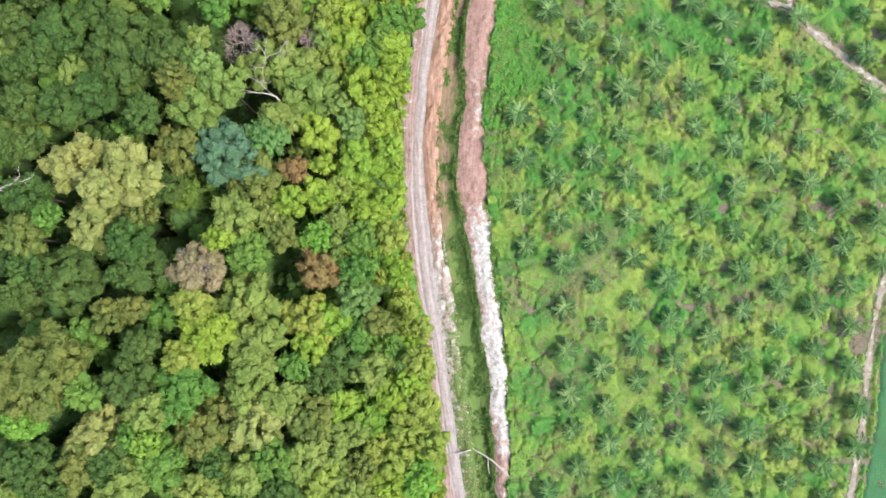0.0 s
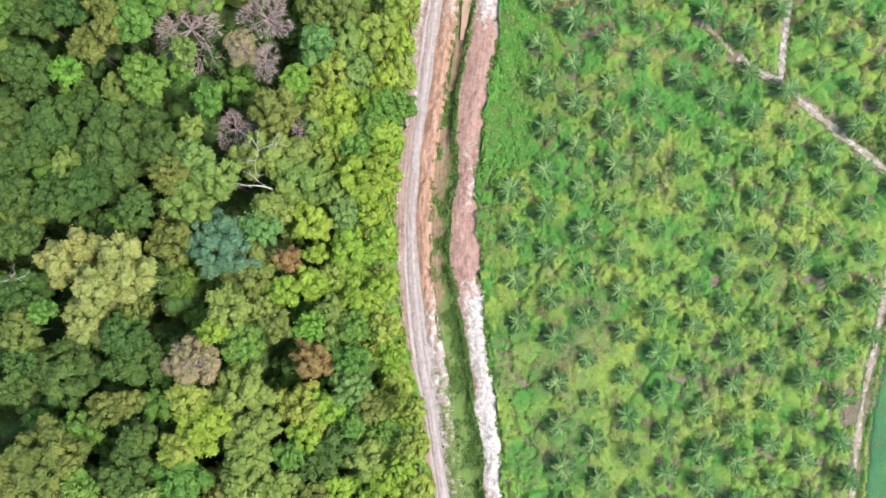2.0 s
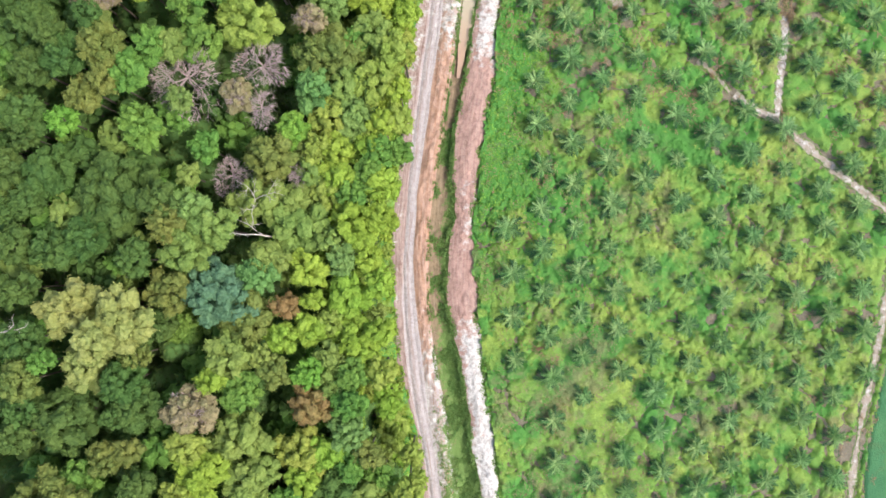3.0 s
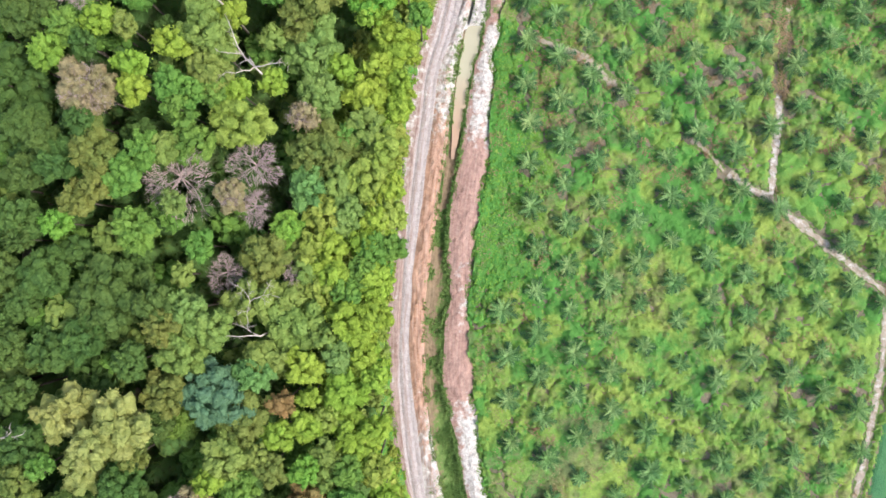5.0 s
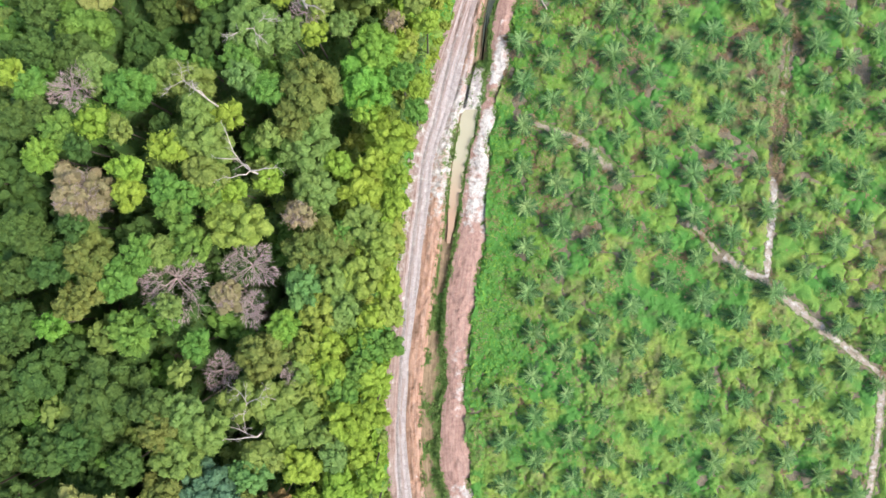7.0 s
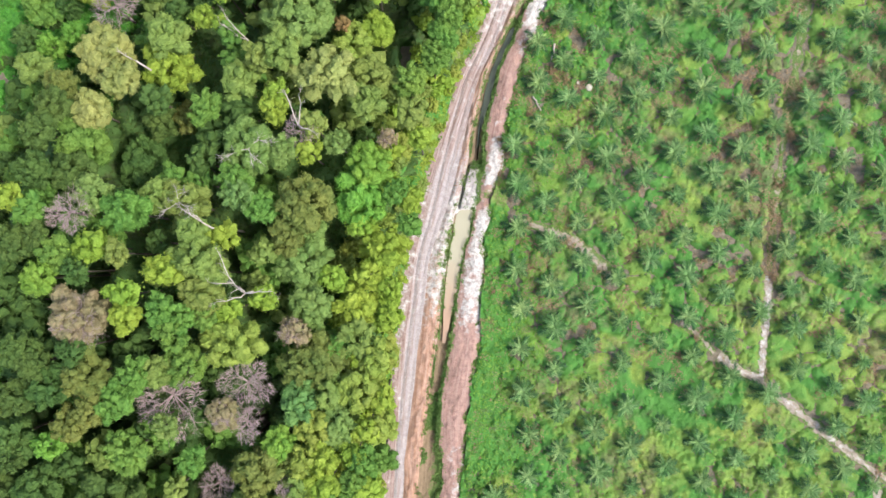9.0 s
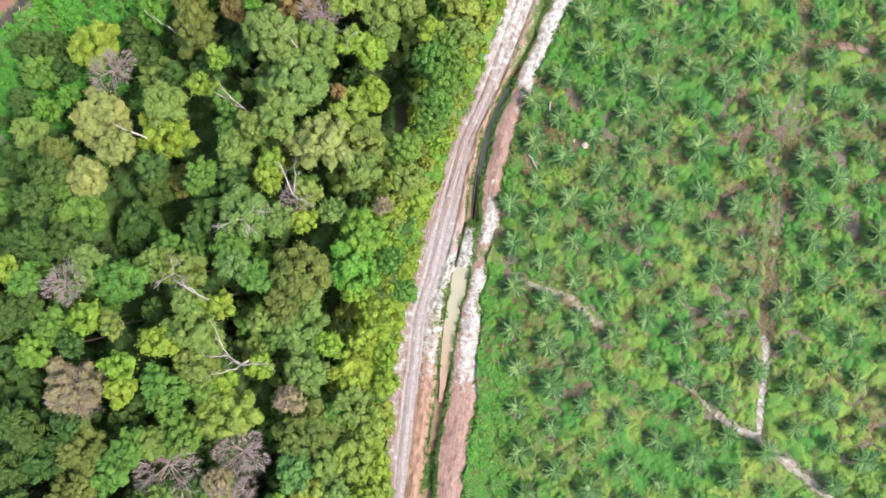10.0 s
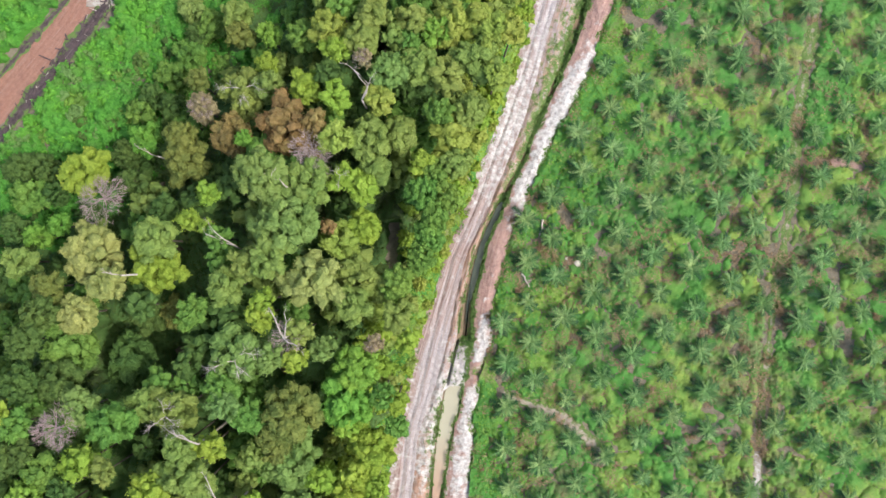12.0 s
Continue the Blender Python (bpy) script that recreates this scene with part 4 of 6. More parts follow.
fringe("roadside_weeds", EDGE, 2.2, 0.7, 42000, 0.12, 0.34, LEAVES["bright"], "yellow-green weeds straggling over the road edge", 90)
fringe("roadside_creepers", EDGE, 2.4, 1.0, 16000, 0.12, 0.3, LEAVES["green"], "green creepers straggling over the road edge", 93, 0.15)
fringe("bank_weeds", BANK_R, 0.7, 0.9, 14000, 0.1, 0.28, GRASS, "grass tufts along the top of the ditch", 96, 0.25)
fringe("spoil_weeds", SPOIL_L, 0.8, 0.8, 16000, 0.1, 0.28, GRASS, "grass tufts at the foot of the dug-out clay", 99, 0.1)
fringe("spoil_creepers", SPOIL_R, 0.7, 1.3, 26000, 0.12, 0.3, LEAVES["green"], "green creepers at the foot of the dug-out clay", 102, 0.1, -1)


# ---- clods on the bare banks ----
def clods(name, left, right, shape, count, material, label, seed, white, y0=-74, y1=190):
    """Loose lumps of dug earth, each a rough eight-sided stone."""
    rng = np.random.default_rng(seed)
    y, u = rng.uniform(y0, y1, count), rng.uniform(0.05, 0.95, count)
    x = at(left, y) * (1 - u) + at(right, y) * u
    z = shape(u, y, x)
    keep = smooth_noise(x, y, 4, seed + 1) > rng.uniform(-0.8, 0.8, count)
    c = np.stack([x, y, z], 1)[keep]
    n = len(c)
    r = rng.uniform(0.05, 0.15, n) * (1 + (rng.random(n) < 0.06))
    corner = np.array([(1, 0, 0), (0, 1, 0), (-1, 0, 0), (0, -1, 0), (0, 0, 0.8), (0, 0, -0.5)], float)
    turn = rng.uniform(0, 6.28, n)
    v = np.repeat(corner[None], n, 0) * rng.uniform(0.65, 1.3, (n, 6, 1))
    spun = np.stack([v[..., 0] * np.cos(turn)[:, None] - v[..., 1] * np.sin(turn)[:, None], v[..., 0] * np.sin(turn)[:, None] + v[..., 1] * np.cos(turn)[:, None], v[..., 2]], -1)
    verts = (spun * r[:, None, None] + c[:, None]).reshape(-1, 3)
    tri = np.array([(0, 1, 4), (1, 2, 4), (2, 3, 4), (3, 0, 4), (1, 0, 5), (2, 1, 5), (3, 2, 5), (0, 3, 5)])
    faces = (np.arange(n)[:, None, None] * 6 + tri).reshape(-1, 3)
    me = mesh_of(name, verts, faces, material, False)
    a = me.attributes.new("white", "FLOAT", "POINT")
    a.data.foreach_set("value", np.repeat(white(u[keep], y[keep]), 6))
    return tagged(new(name, me), label, "clods", kind="stuff")


def dry_brush(x, y, radius, count, seed):
    """A patch of withered weeds, thickest in its middle."""
    rng = np.random.default_rng(seed)
    a, u = rng.uniform(0, 6.28, count), np.abs(rng.normal(size=count)) * 0.5
    px, py = x + radius * u * np.cos(a), y + radius * u * np.sin(a)
    keep = smooth_noise(px, py, 1.6, seed) > -0.25
    c = np.stack([px, py, rng.uniform(0.4, 1.1, count)], 1)[keep]
    d = rng.normal(size=c.shape) * 0.8 + (0, 0, 0.6)
    v, f = quads(c, d / np.linalg.norm(d, axis=1, keepdims=True), rng.uniform(0.08, 0.22, len(c)), rng, 0.5)
    tagged(new("dry_brush", mesh_of("dry_brush", v, f, DRY_WEEDS, False)), "withered rusty-brown weeds among the palms", "dry weeds", kind="stuff")


for k, (x, y, r) in enumerate(((30.7, 123.0, 3.0), (33.2, 121.7, 2.4), (31.5, 133.0, 2.2), (28.5, -10.5, 2.5), (27.0, -14.0, 2.2), (22.0, 28.0, 2.6), (24.5, 3.0, 2.6))):
    dry_brush(x, y, r, 1300, 820 + 3 * k)
for k, (x, y, r) in enumerate(((38.1, 68.8, 3.4), (34.9, 66.3, 1.7), (20.5, 73.9, 1.4), (63.3, 56.7, 2.2), (45.0, 68.8, 1.7), (25.5, 79.5, 1.4), (17.3, 74.5, 1.7), (62.1, 63.7, 1.5), (62.8, 75.6, 1.9), (80.8, 98.4, 1.7), (78.3, 102.4, 1.7), (69.3, 100.9, 1.5), (74.4, 94.6, 1.7), (55.3, 87.0, 1.5), (85.9, 106.0, 1.5), (81.9, 98.2, 1.9), (70.3, 90.7, 1.9), (76.8, 100.5, 1.9), (44.6, 113.7, 1.5), (55.2, 92.1, 1.5), (47.4, 82.0, 1.5), (92.4, 126.1, 1.7), (53.2, 146.0, 2.9), (57.6, 144.0, 2.2), (62.0, 141.1, 1.9), (79.5, 123.1, 1.5), (76.9, 97.8, 1.9), (75.4, 102.9, 1.9), (67.9, 108.0, 1.7), (84.2, 96.5, 1.5), (89.4, 101.5, 1.5), (106.9, 155.9, 2.0), (97.0, 102.7, 1.7), (72.1, 134.6, 1.5), (78.7, 147.3, 1.5), (91.0, 125.5, 1.9))):
    dry_brush(x, y, r, int(150 * r * r) + 150, 860 + 3 * k)


def dead_weeds(spots, seed):
    """Patches of dead reddish weeds beside many of the palms in the north."""
    rng = np.random.default_rng(seed)
    centres, normals = [], []
    for px, py, _ in spots:
        if rng.random() > ramp(py, (40, 0.0), (60, 0.4), (90, 0.75), (170, 0.8)):
            continue
        x, y, r = px - rng.uniform(1.5, 3.6), py + rng.uniform(-2.5, 2.5), rng.uniform(0.8, 1.9)
        n = int(210 * r * r)
        a, u = rng.uniform(0, 6.28, n), np.abs(rng.normal(size=n)) * 0.5
        cx, cy = x + r * u * np.cos(a), y + r * u * np.sin(a)
        keep = smooth_noise(cx, cy, 1.4, seed) > -0.3
        centres.append(np.stack([cx, cy, rng.uniform(0.35, 1.0, n)], 1)[keep])
        d = rng.normal(size=(n, 3)) * 0.8 + (0, 0, 0.6)
        normals.append((d / np.linalg.norm(d, axis=1, keepdims=True))[keep])
    c = np.concatenate(centres)
    v, f = quads(c, np.concatenate(normals), rng.uniform(0.09, 0.24, len(c)), rng, 0.5)
    tagged(new("dead_weeds", mesh_of("dead_weeds", v, f, DRY_WEEDS, False)), "patches of dead reddish weeds beside the palms", "dry weeds", kind="stuff")


dead_weeds(PALM_SPOTS, 655)


def debris(name, line, width, count, material, label, seed, low=0.12, high=0.5):
    """Charred stumps, roots and lumps strewn along a line."""
    rng = np.random.default_rng(seed)
    path = curve_through(line)
    out = []
    for _ in range(count):
        x, y = path[int(rng.integers(0, len(path)))] + rng.normal(size=2) * width * 0.35
        a, size = rng.uniform(0, 6.28), rng.uniform(low, high)
        d = Vector((math.cos(a), math.sin(a), rng.uniform(-0.1, 0.3))) * size * rng.uniform(0.8, 3.0)
        p = Vector((x, y, 0.3 + size * 0.3))
        out.append(tube([p - d, p + Vector(rng.normal(size=3)) * 0.08, p + d], [size * 0.3, size * 0.4, size * 0.2], 5))
    v, f = join(out)
    tagged(new(name, mesh_of(name, v, f, material, False)), label, "debris", kind="stuff")


VERGE = [(-110.2, 124.7), (-95.2, 143.3), (-88.2, 151.8), (-80.3, 161.3), (-72.4, 171.0), (-64.8, 180.8)]
debris("charred_debris", VERGE, 3.0, 260, BURNT, "charred stumps and roots beside the red road", 640)
debris("pale_debris", VERGE, 2.4, 40, PALE_BARK, "bleached sticks among charred debris", 641, 0.1, 0.3)
clods("spoil_clods", SPOIL_L, SPOIL_R, spoil_shape, 11000, SPOIL, "loose lumps of pinkish dug clay", 180, spoil_white)
clods("bank_clods", TRACK_R, BANK_R, bank_shape, 6500, CLAY, "loose lumps of orange clay", 183, bank_white)


# ---- oil palms ----
def frond_mesh(name, length, seed, material, n=13, wide=0.125):
    """A feathered frond that leaves the origin along +x, arches over, and carries two rows of narrow drooping leaflets."""
    rng = np.random.default_rng(seed)
    s = np.linspace(0, 1, n + 1)
    rx, rz = length * s * (1 - 0.12 * s ** 2), length * (0.42 * s - 0.55 * s ** 2.2)
    verts, faces = [], []
    ribs = list(range(0, n + 1, 3))
    for k in ribs:
        w = 0.06 * (1 - 0.8 * s[k])
        verts += [(rx[k], -w, rz[k]), (rx[k], 0, rz[k] + w), (rx[k], w, rz[k])]
    for k in range(len(ribs) - 1):
        a = 3 * k
        faces += [[a, a + 3, a + 4, a + 1], [a + 1, a + 4, a + 5, a + 2]]
    for k in range(2, n + 1):
        t = s[k]
        reach = length * wide * math.sin(math.pi * min(1.0, 0.22 + 0.78 * t)) ** 0.6 + 0.12
        for side in (-1, 1):
            b = len(verts)
            lean = 0.4 + 0.6 * t + rng.uniform(-0.15, 0.15)
            drop = reach * rng.uniform(0.2, 0.6)
            verts += [(rx[k] - 0.10, 0, rz[k]), (rx[k] + 0.10, 0, rz[k]), (rx[k] + reach * lean + 0.05, side * reach, rz[k] - drop), (rx[k] + reach * lean - 0.06, side * reach * 0.93, rz[k] - drop)]
            faces.append([b, b + 1, b + 2, b + 3] if side > 0 else [b + 3, b + 2, b + 1, b])
    return mesh_of(name, verts, faces, material, False)


FRONDS = [frond_mesh("frond", 3.15 + 0.2 * k, 90 + k, PALM) for k in range(4)]
OLD_SHADE_FRONDS = [frond_mesh("frond", 3.55 + 0.2 * k, 95 + k, PALM_OLD_SHADE, 13, 0.19) for k in range(3)]
trunk_v, trunk_f = tube([(0, 0, -0.1), (0, 0, 0.8), (0.02, 0, 1.6), (0.03, 0, 2.1)], [0.44, 0.4, 0.38, 0.24], 9)
PALM_TRUNK = mesh_of("trunk", trunk_v, trunk_f, PALM_BARK)


def palm_heart(seed):
    """The upright young fronds in the middle of a palm."""
    rng = np.random.default_rng(seed)
    pieces = []
    for k in range(22):
        a = k * 2.4 + rng.uniform(-0.3, 0.3)
        m = pose(0, 0, 2.05 + 0.012 * k, rng.uniform(-25, 25), -rng.uniform(4, 22) - 2.2 * k, math.degrees(a))
        src = frond_mesh("spare", rng.uniform(2.5, 3.3) - 0.035 * k, seed + k, PALM_HEART, 8, 0.085)
        pieces.append(([tuple(m @ v.co) for v in src.vertices], [list(p.vertices) for p in src.polygons]))
        bpy.data.meshes.remove(src)
    v, f = join(pieces)
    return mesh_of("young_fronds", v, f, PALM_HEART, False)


HEARTS = [palm_heart(100), palm_heart(120)]


def oil_palm(seed):
    rng = np.random.default_rng(seed)
    palm = tagged(new("oil_palm"), "young oil palm with dark green arching fronds", "oil palm", "oil palms of the plantation")
    part("trunk", PALM_TRUNK, palm)
    part("young_fronds", HEARTS[seed % 2], palm, "lighter upright young fronds")
    for k in range(15):
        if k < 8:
            part("frond", OLD_SHADE_FRONDS[k % 3], palm, "old lower frond, coloured darker for the shade under the palm", pose(0, 0, 1.85, rng.uniform(-18, 18), rng.uniform(0, 16), k * 45 + rng.uniform(-22, 22)) @ Matrix.Scale(rng.uniform(0.7, 1.1), 4))
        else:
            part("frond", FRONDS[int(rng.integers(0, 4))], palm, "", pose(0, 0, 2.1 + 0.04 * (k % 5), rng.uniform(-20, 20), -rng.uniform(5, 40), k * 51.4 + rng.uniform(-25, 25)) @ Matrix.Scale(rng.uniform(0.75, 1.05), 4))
    return palm


PALM_KINDS = [oil_palm(k) for k in range(5)]
rng = np.random.default_rng(6)
for placed, (x, y, size) in enumerate(PALM_SPOTS):
    m = pose(x, y, 0, rng.uniform(-5, 5), rng.uniform(-5, 5), rng.uniform(0, 360))
    if placed < 5:
        PALM_KINDS[placed].matrix_basis = m @ Matrix.Diagonal((size, size, size, 1))
    else:
        made = copy_thing(PALM_KINDS[int(rng.integers(0, 5))], m)
        made.scale = (size, size, size * rng.uniform(0.9, 1.1))


# ---- forest trees ----
COARSE = {"gold", "olive", "yellow", "bright", "rust"}
SIZES = {1.9: (1.5, 0.45, 0.8), 2.8: (2.2, 0.52, 1.1), 4.0: (3.0, 0.6, 1.4), 5.6: (3.8, 0.7, 1.75), 8.0: (4.8, 0.85, 2.1)}
CROWNS = {(coarse, r): [crown_mesh("crown", r, h, int(r * 100) + 10 * k + coarse, puff * (1.15 if coarse else 0.85), 10.0 if coarse else 13.0, bough * (1.0 if coarse else 0.85), 3 if r > 3 else 2) for k in range(4 if r < 5 else 3)]
          for coarse in (0, 1) for r, (h, puff, bough) in SIZES.items()}


def trunk_mesh(seed):
    """A trunk one metre tall to its fork, to be stretched to the tree's height."""
    rng = np.random.default_rng(seed)
    v, f = tube([(0, 0, -0.01), (0.0, 0, 0.05), (0.01, 0.005, 0.5), (0, 0.01, 1.0)], [0.55, 0.36, 0.28, 0.2], 8)
    return mesh_of("trunk", v, f, BARK)


def limb_mesh(seed):
    """A fan of limbs that rise from the fork into the crown; unit size."""
    rng = np.random.default_rng(seed)
    out = []
    for k in range(5):
        a = k * 1.257 + rng.uniform(-0.3, 0.3)
        branches(rng, (0, 0, 0), (math.cos(a), math.sin(a), 0.9), 0.62, 0.035, 0, out, 0.5)
    v, f = join(out)
    return mesh_of("fork", v, f, BARK)


def bare_mesh(seed):
    """A leafless crown of grey limbs that fork into a broom of twigs, one metre in radius; its foot is the fork."""
    rng = np.random.default_rng(seed)
    out = []
    lean = rng.uniform(0, 6.28)
    for k in range(13):
        a = k * 2.4 + rng.uniform(-0.3, 0.3)
        rise = rng.uniform(0.15, 1.1)
        long = 0.3 + 0.26 * rng.random() + 0.08 * math.sin(a + lean)
        branches(rng, (0.1 * math.cos(lean), 0.1 * math.sin(lean), 0.2), (math.cos(a), math.sin(a), rise), long, 0.021, 3, out, 0.6)
    a, u = rng.uniform(0, 6.28, 900), np.sqrt(rng.uniform(0.04, 0.85, 900))
    thick = smooth_noise(u * np.cos(a) * 9, u * np.sin(a) * 9, 4.0, seed + 50) > 0.05
    a, u = a[thick], u[thick]
    n = len(a)
    up = rng.uniform(0, 1, n)
    edge = 0.9 + 0.12 * np.sin(3 * a + lean) + 0.1 * np.sin(5 * a + 2 * lean)
    c = np.stack([u * edge * np.cos(a), u * edge * np.sin(a), 0.3 + 0.55 * up * (1.1 - u)], 1)
    way = np.stack([np.cos(a), np.sin(a), 0.6 - 0.5 * u], 1) + 0.55 * rng.normal(size=(n, 3))
    way *= rng.uniform(0.12, 0.24, n)[:, None] / np.linalg.norm(way, axis=1, keepdims=True)
    side = np.stack([-way[:, 1], way[:, 0], 0 * a], 1)
    side *= 0.0085 / (np.linalg.norm(side, axis=1, keepdims=True) + 1e-6)
    twigs = np.stack([c - side, c + side, c + way], 1).reshape(-1, 3)
    v, f = join(out + [([tuple(q) for q in twigs.tolist()], np.arange(3 * n).reshape(n, 3).tolist())])
    return mesh_of("bare_crown", v, f, DRY_TWIGS)


def snag_mesh(seed):
    """A few long bleached limbs that stand clear of the leaves; one metre long."""
    rng = np.random.default_rng(seed)
    out = []
    for k in range(3):
        a = k * 2.1 + rng.uniform(-0.5, 0.5)
        branches(rng, (0, 0, 0), (math.cos(a), math.sin(a), 0.5), 0.5, 0.02, 2, out, 0.7)
    v, f = join(out)
    return mesh_of("dead_limb", v, f, PALE_BARK)


SMALL_CROWNS = [crown_mesh("crown", 2.2, 1.6, 300 + k, 0.5, 9.0, 0.95, 2) for k in range(4)]


def withered_mesh(seed):
    """A thin scatter of dead leaves over a dome one metre in radius, its top at z = 0."""
    rng = np.random.default_rng(seed)
    n = 1800
    a, u = rng.uniform(0, 6.28, n), np.sqrt(rng.uniform(0, 1, n))
    keep = smooth_noise(u * np.cos(a) * 9, u * np.sin(a) * 9, 3.0, seed) > -0.1
    c = np.stack([u * np.cos(a), u * np.sin(a), -0.75 * u ** 2 - rng.uniform(0, 0.25, n)], 1)[keep]
    d = rng.normal(size=c.shape) * 0.7 + (0, 0, 0.6)
    v, f = quads(c, d / np.linalg.norm(d, axis=1, keepdims=True), rng.uniform(0.006, 0.013, len(c)), rng)
    return mesh_of("withered_leaves", v, f, LEAVES["dry"], False)


WITHERED = [withered_mesh(400), withered_mesh(401)]
TRUNKS = [trunk_mesh(k) for k in range(3)]
LIMB_FANS = [limb_mesh(k) for k in range(3)]
BARES = [bare_mesh(k) for k in range(3)]
SNAGS = [snag_mesh(k) for k in range(3)]
LABELS = {
    "gold": "huge rainforest tree with a golden-olive lobed crown", "olive": "tall forest tree with an olive-green clumpy crown",
    "green": "tall forest tree with a mid-green leafy crown", "dark": "forest tree with a dense dark green crown",
    "bright": "forest tree with a bright yellow-green crown", "yellow": "forest tree with a yellowish clumped crown",
    "vivid": "forest tree with a vivid fresh green crown", "blue": "forest tree with a bluish-green feathery crown",
    "teal": "forest tree with a soft sea-green crown", "rust": "forest tree with rust-brown young leaves",
    "tan": "withering forest tree with a brownish-pink crown", "pale": "forest tree with a pale greyish-green crown",
    "moss": "forest tree with a mottled moss-green crown", "bare": "dead forest tree with bare pinkish-grey twigs"}
tree_rng = np.random.default_rng(42)
STANDING = []


def branched_snag(x, y, fork, limbs):
    """A standing dead tree: a bleached trunk up to its fork, and bare limbs that bend from it through the given offsets."""
    rng = np.random.default_rng(int(abs(x * 31 + y * 17)))
    root = tagged(new("dead_tree"), "bleached white standing dead tree with bare limbs", "dead tree", "dead trees")
    root.matrix_basis = pose(x, y, 0)
    v, f = tube([(0.3, 0.2, -0.1), (0.15, 0.1, fork * 0.5), (0, 0, fork)], [0.3, 0.24, 0.16], 8)
    part("trunk", mesh_of("trunk", v, f, PALE_BARK), root)
    for limb in limbs:
        points = [Vector((0, 0, fork))] + [Vector((p[0], p[1], fork + p[2])) for p in limb]
        bent = []
        for a, b in zip(points, points[1:]):
            bent += [a, (a + b) / 2 + Vector(rng.normal(size=3)) * 0.18]
        bent.append(points[-1])
        n = len(bent)
        piece = part("limb", mesh_of("limb", *tube(bent, [0.17 - 0.12 * k / (n - 1) for k in range(n)], 6), PALE_BARK), root)
        for k in range(2, n):
            out = []
            branches(rng, bent[k], (bent[k] - bent[k - 1]) + Vector(rng.normal(size=3)) * 0.6, rng.uniform(0.7, 1.6), 0.045, 1, out, 0.6)
            part("branch", mesh_of("branch", *join(out), PALE_BARK), piece)


def paint(ob, material):
    ob.material_slots[0].link = "OBJECT"
    ob.material_slots[0].material = material


def tree(kind, x, y, top, radius, snag=False):
    """One forest tree on the ground at x, y whose crown has that radius and reaches up to that height."""
    rng = tree_rng
    radius *= 1.12
    STANDING.append((x, y, radius))
    root = tagged(new("forest_tree" if top > 9 else "forest_edge_tree"), LABELS[kind], "tree")
    root.matrix_basis = pose(x, y, 0)
    turn = rng.uniform(0, 360)
    fork = max(1.0, top - radius * 1.15)
    girth = 0.45 + radius * 0.07
    part("trunk", TRUNKS[int(rng.integers(0, 3))], root, "", pose(0, 0, 0, 0, 0, turn) @ Matrix.Diagonal((girth, girth, fork, 1)))
    if kind == "bare":
        ob = part("bare_crown", BARES[int(rng.integers(0, 3))], root, "dry leafless twigs", pose(0, 0, fork, 0, 0, turn) @ Matrix.Diagonal((radius * 1.22, radius * 1.22, radius, 1)))
        ob = part("withered_leaves", WITHERED[int(rng.integers(0, 2))], root, "shrivelled pinkish leaves", pose(0, 0, top, 0, 0, turn) @ Matrix.Diagonal((radius, radius, radius, 1)))
        return root
    part("fork", LIMB_FANS[int(rng.integers(0, 3))], root, "", pose(0, 0, fork, 0, 0, turn) @ Matrix.Diagonal((radius * 0.5, radius * 0.5, radius * 0.7, 1)))
    size = min(SIZES, key=lambda r: abs(math.log(r / radius)))
    k = radius / size
    shapes = CROWNS[int(kind in COARSE), size]
    ob = part("crown", shapes[int(rng.integers(0, len(shapes)))], root, "", pose(0, 0, top, rng.uniform(-5, 5), rng.uniform(-5, 5), turn) @ Matrix.Diagonal((k * rng.uniform(0.94, 1.06), k * rng.uniform(0.94, 1.06), k, 1)))
    paint(ob, LEAVES[kind])
    if kind == "tan":
        part("bare_crown", BARES[int(rng.integers(0, 3))], root, "dry twigs showing through the leaves", pose(0, 0, top - radius * 0.75, 0, 0, turn) @ Matrix.Diagonal((radius * 0.8, radius * 0.8, radius * 0.75, 1)))
    if snag:
        part("dead_limb", SNAGS[int(rng.integers(0, 3))], root, "bleached bare limbs", pose(0, 0, top - radius * 0.12, 0, 0, turn) @ Matrix.Diagonal((radius, radius, radius * 0.5, 1)))
    return root


tree("dark", -71.7, 38.4, 28.2, 4.8)
tree("dark", -78.3, 38.8, 28.3, 3.4)
tree("dark", -75.0, 32.8, 28.2, 3.2)
tree("dark", -59.0, 33.3, 29.6, 7.5)
tree("dark", -69.6, 23.7, 29.0, 4.2)
tree("dark", -76.8, 24.1, 28.9, 3.6)
tree("dark", -63.2, 26.1, 29.8, 4.2)
tree("dark", -53.4, 21.9, 31.1, 3.6)
tree("dark", -78.3, 30.9, 28.5, 2.3)
tree("dark", -49.1, 32.6, 31.2, 3.6)
tree("moss", -47.7, 28.1, 31.1, 3.7)
tree("pale", -43.3, 31.5, 30.3, 4.0)
tree("olive", -44.7, 23.2, 30.6, 4.4)
tree("olive", -38.8, 27.7, 29.4, 3.6)
tree("olive", -31.9, 33.1, 27.5, 4.9, True)
tree("olive", -25.5, 28.8, 25.8, 5.6)
tree("bare", -38.4, 38.4, 23.0, 3.2)
tree("moss", -29.3, 41.2, 27.1, 5.1)
tree("bare", -24.7, 38.4, 24.5, 1.9)
tree("yellow", -21.7, 43.1, 25.8, 2.8)
tree("bright", -17.5, 42.7, 25.2, 3.5)
tree("bright", -16.9, 37.5, 25.6, 3.2)
tree("green", -11.6, 38.4, 25.3, 3.2)
tree("green", -9.4, 42.7, 24.7, 2.8)
tree("bright", -14.0, 29.1, 25.9, 4.7)
tree("bright", -9.1, 30.2, 26.2, 3.0)
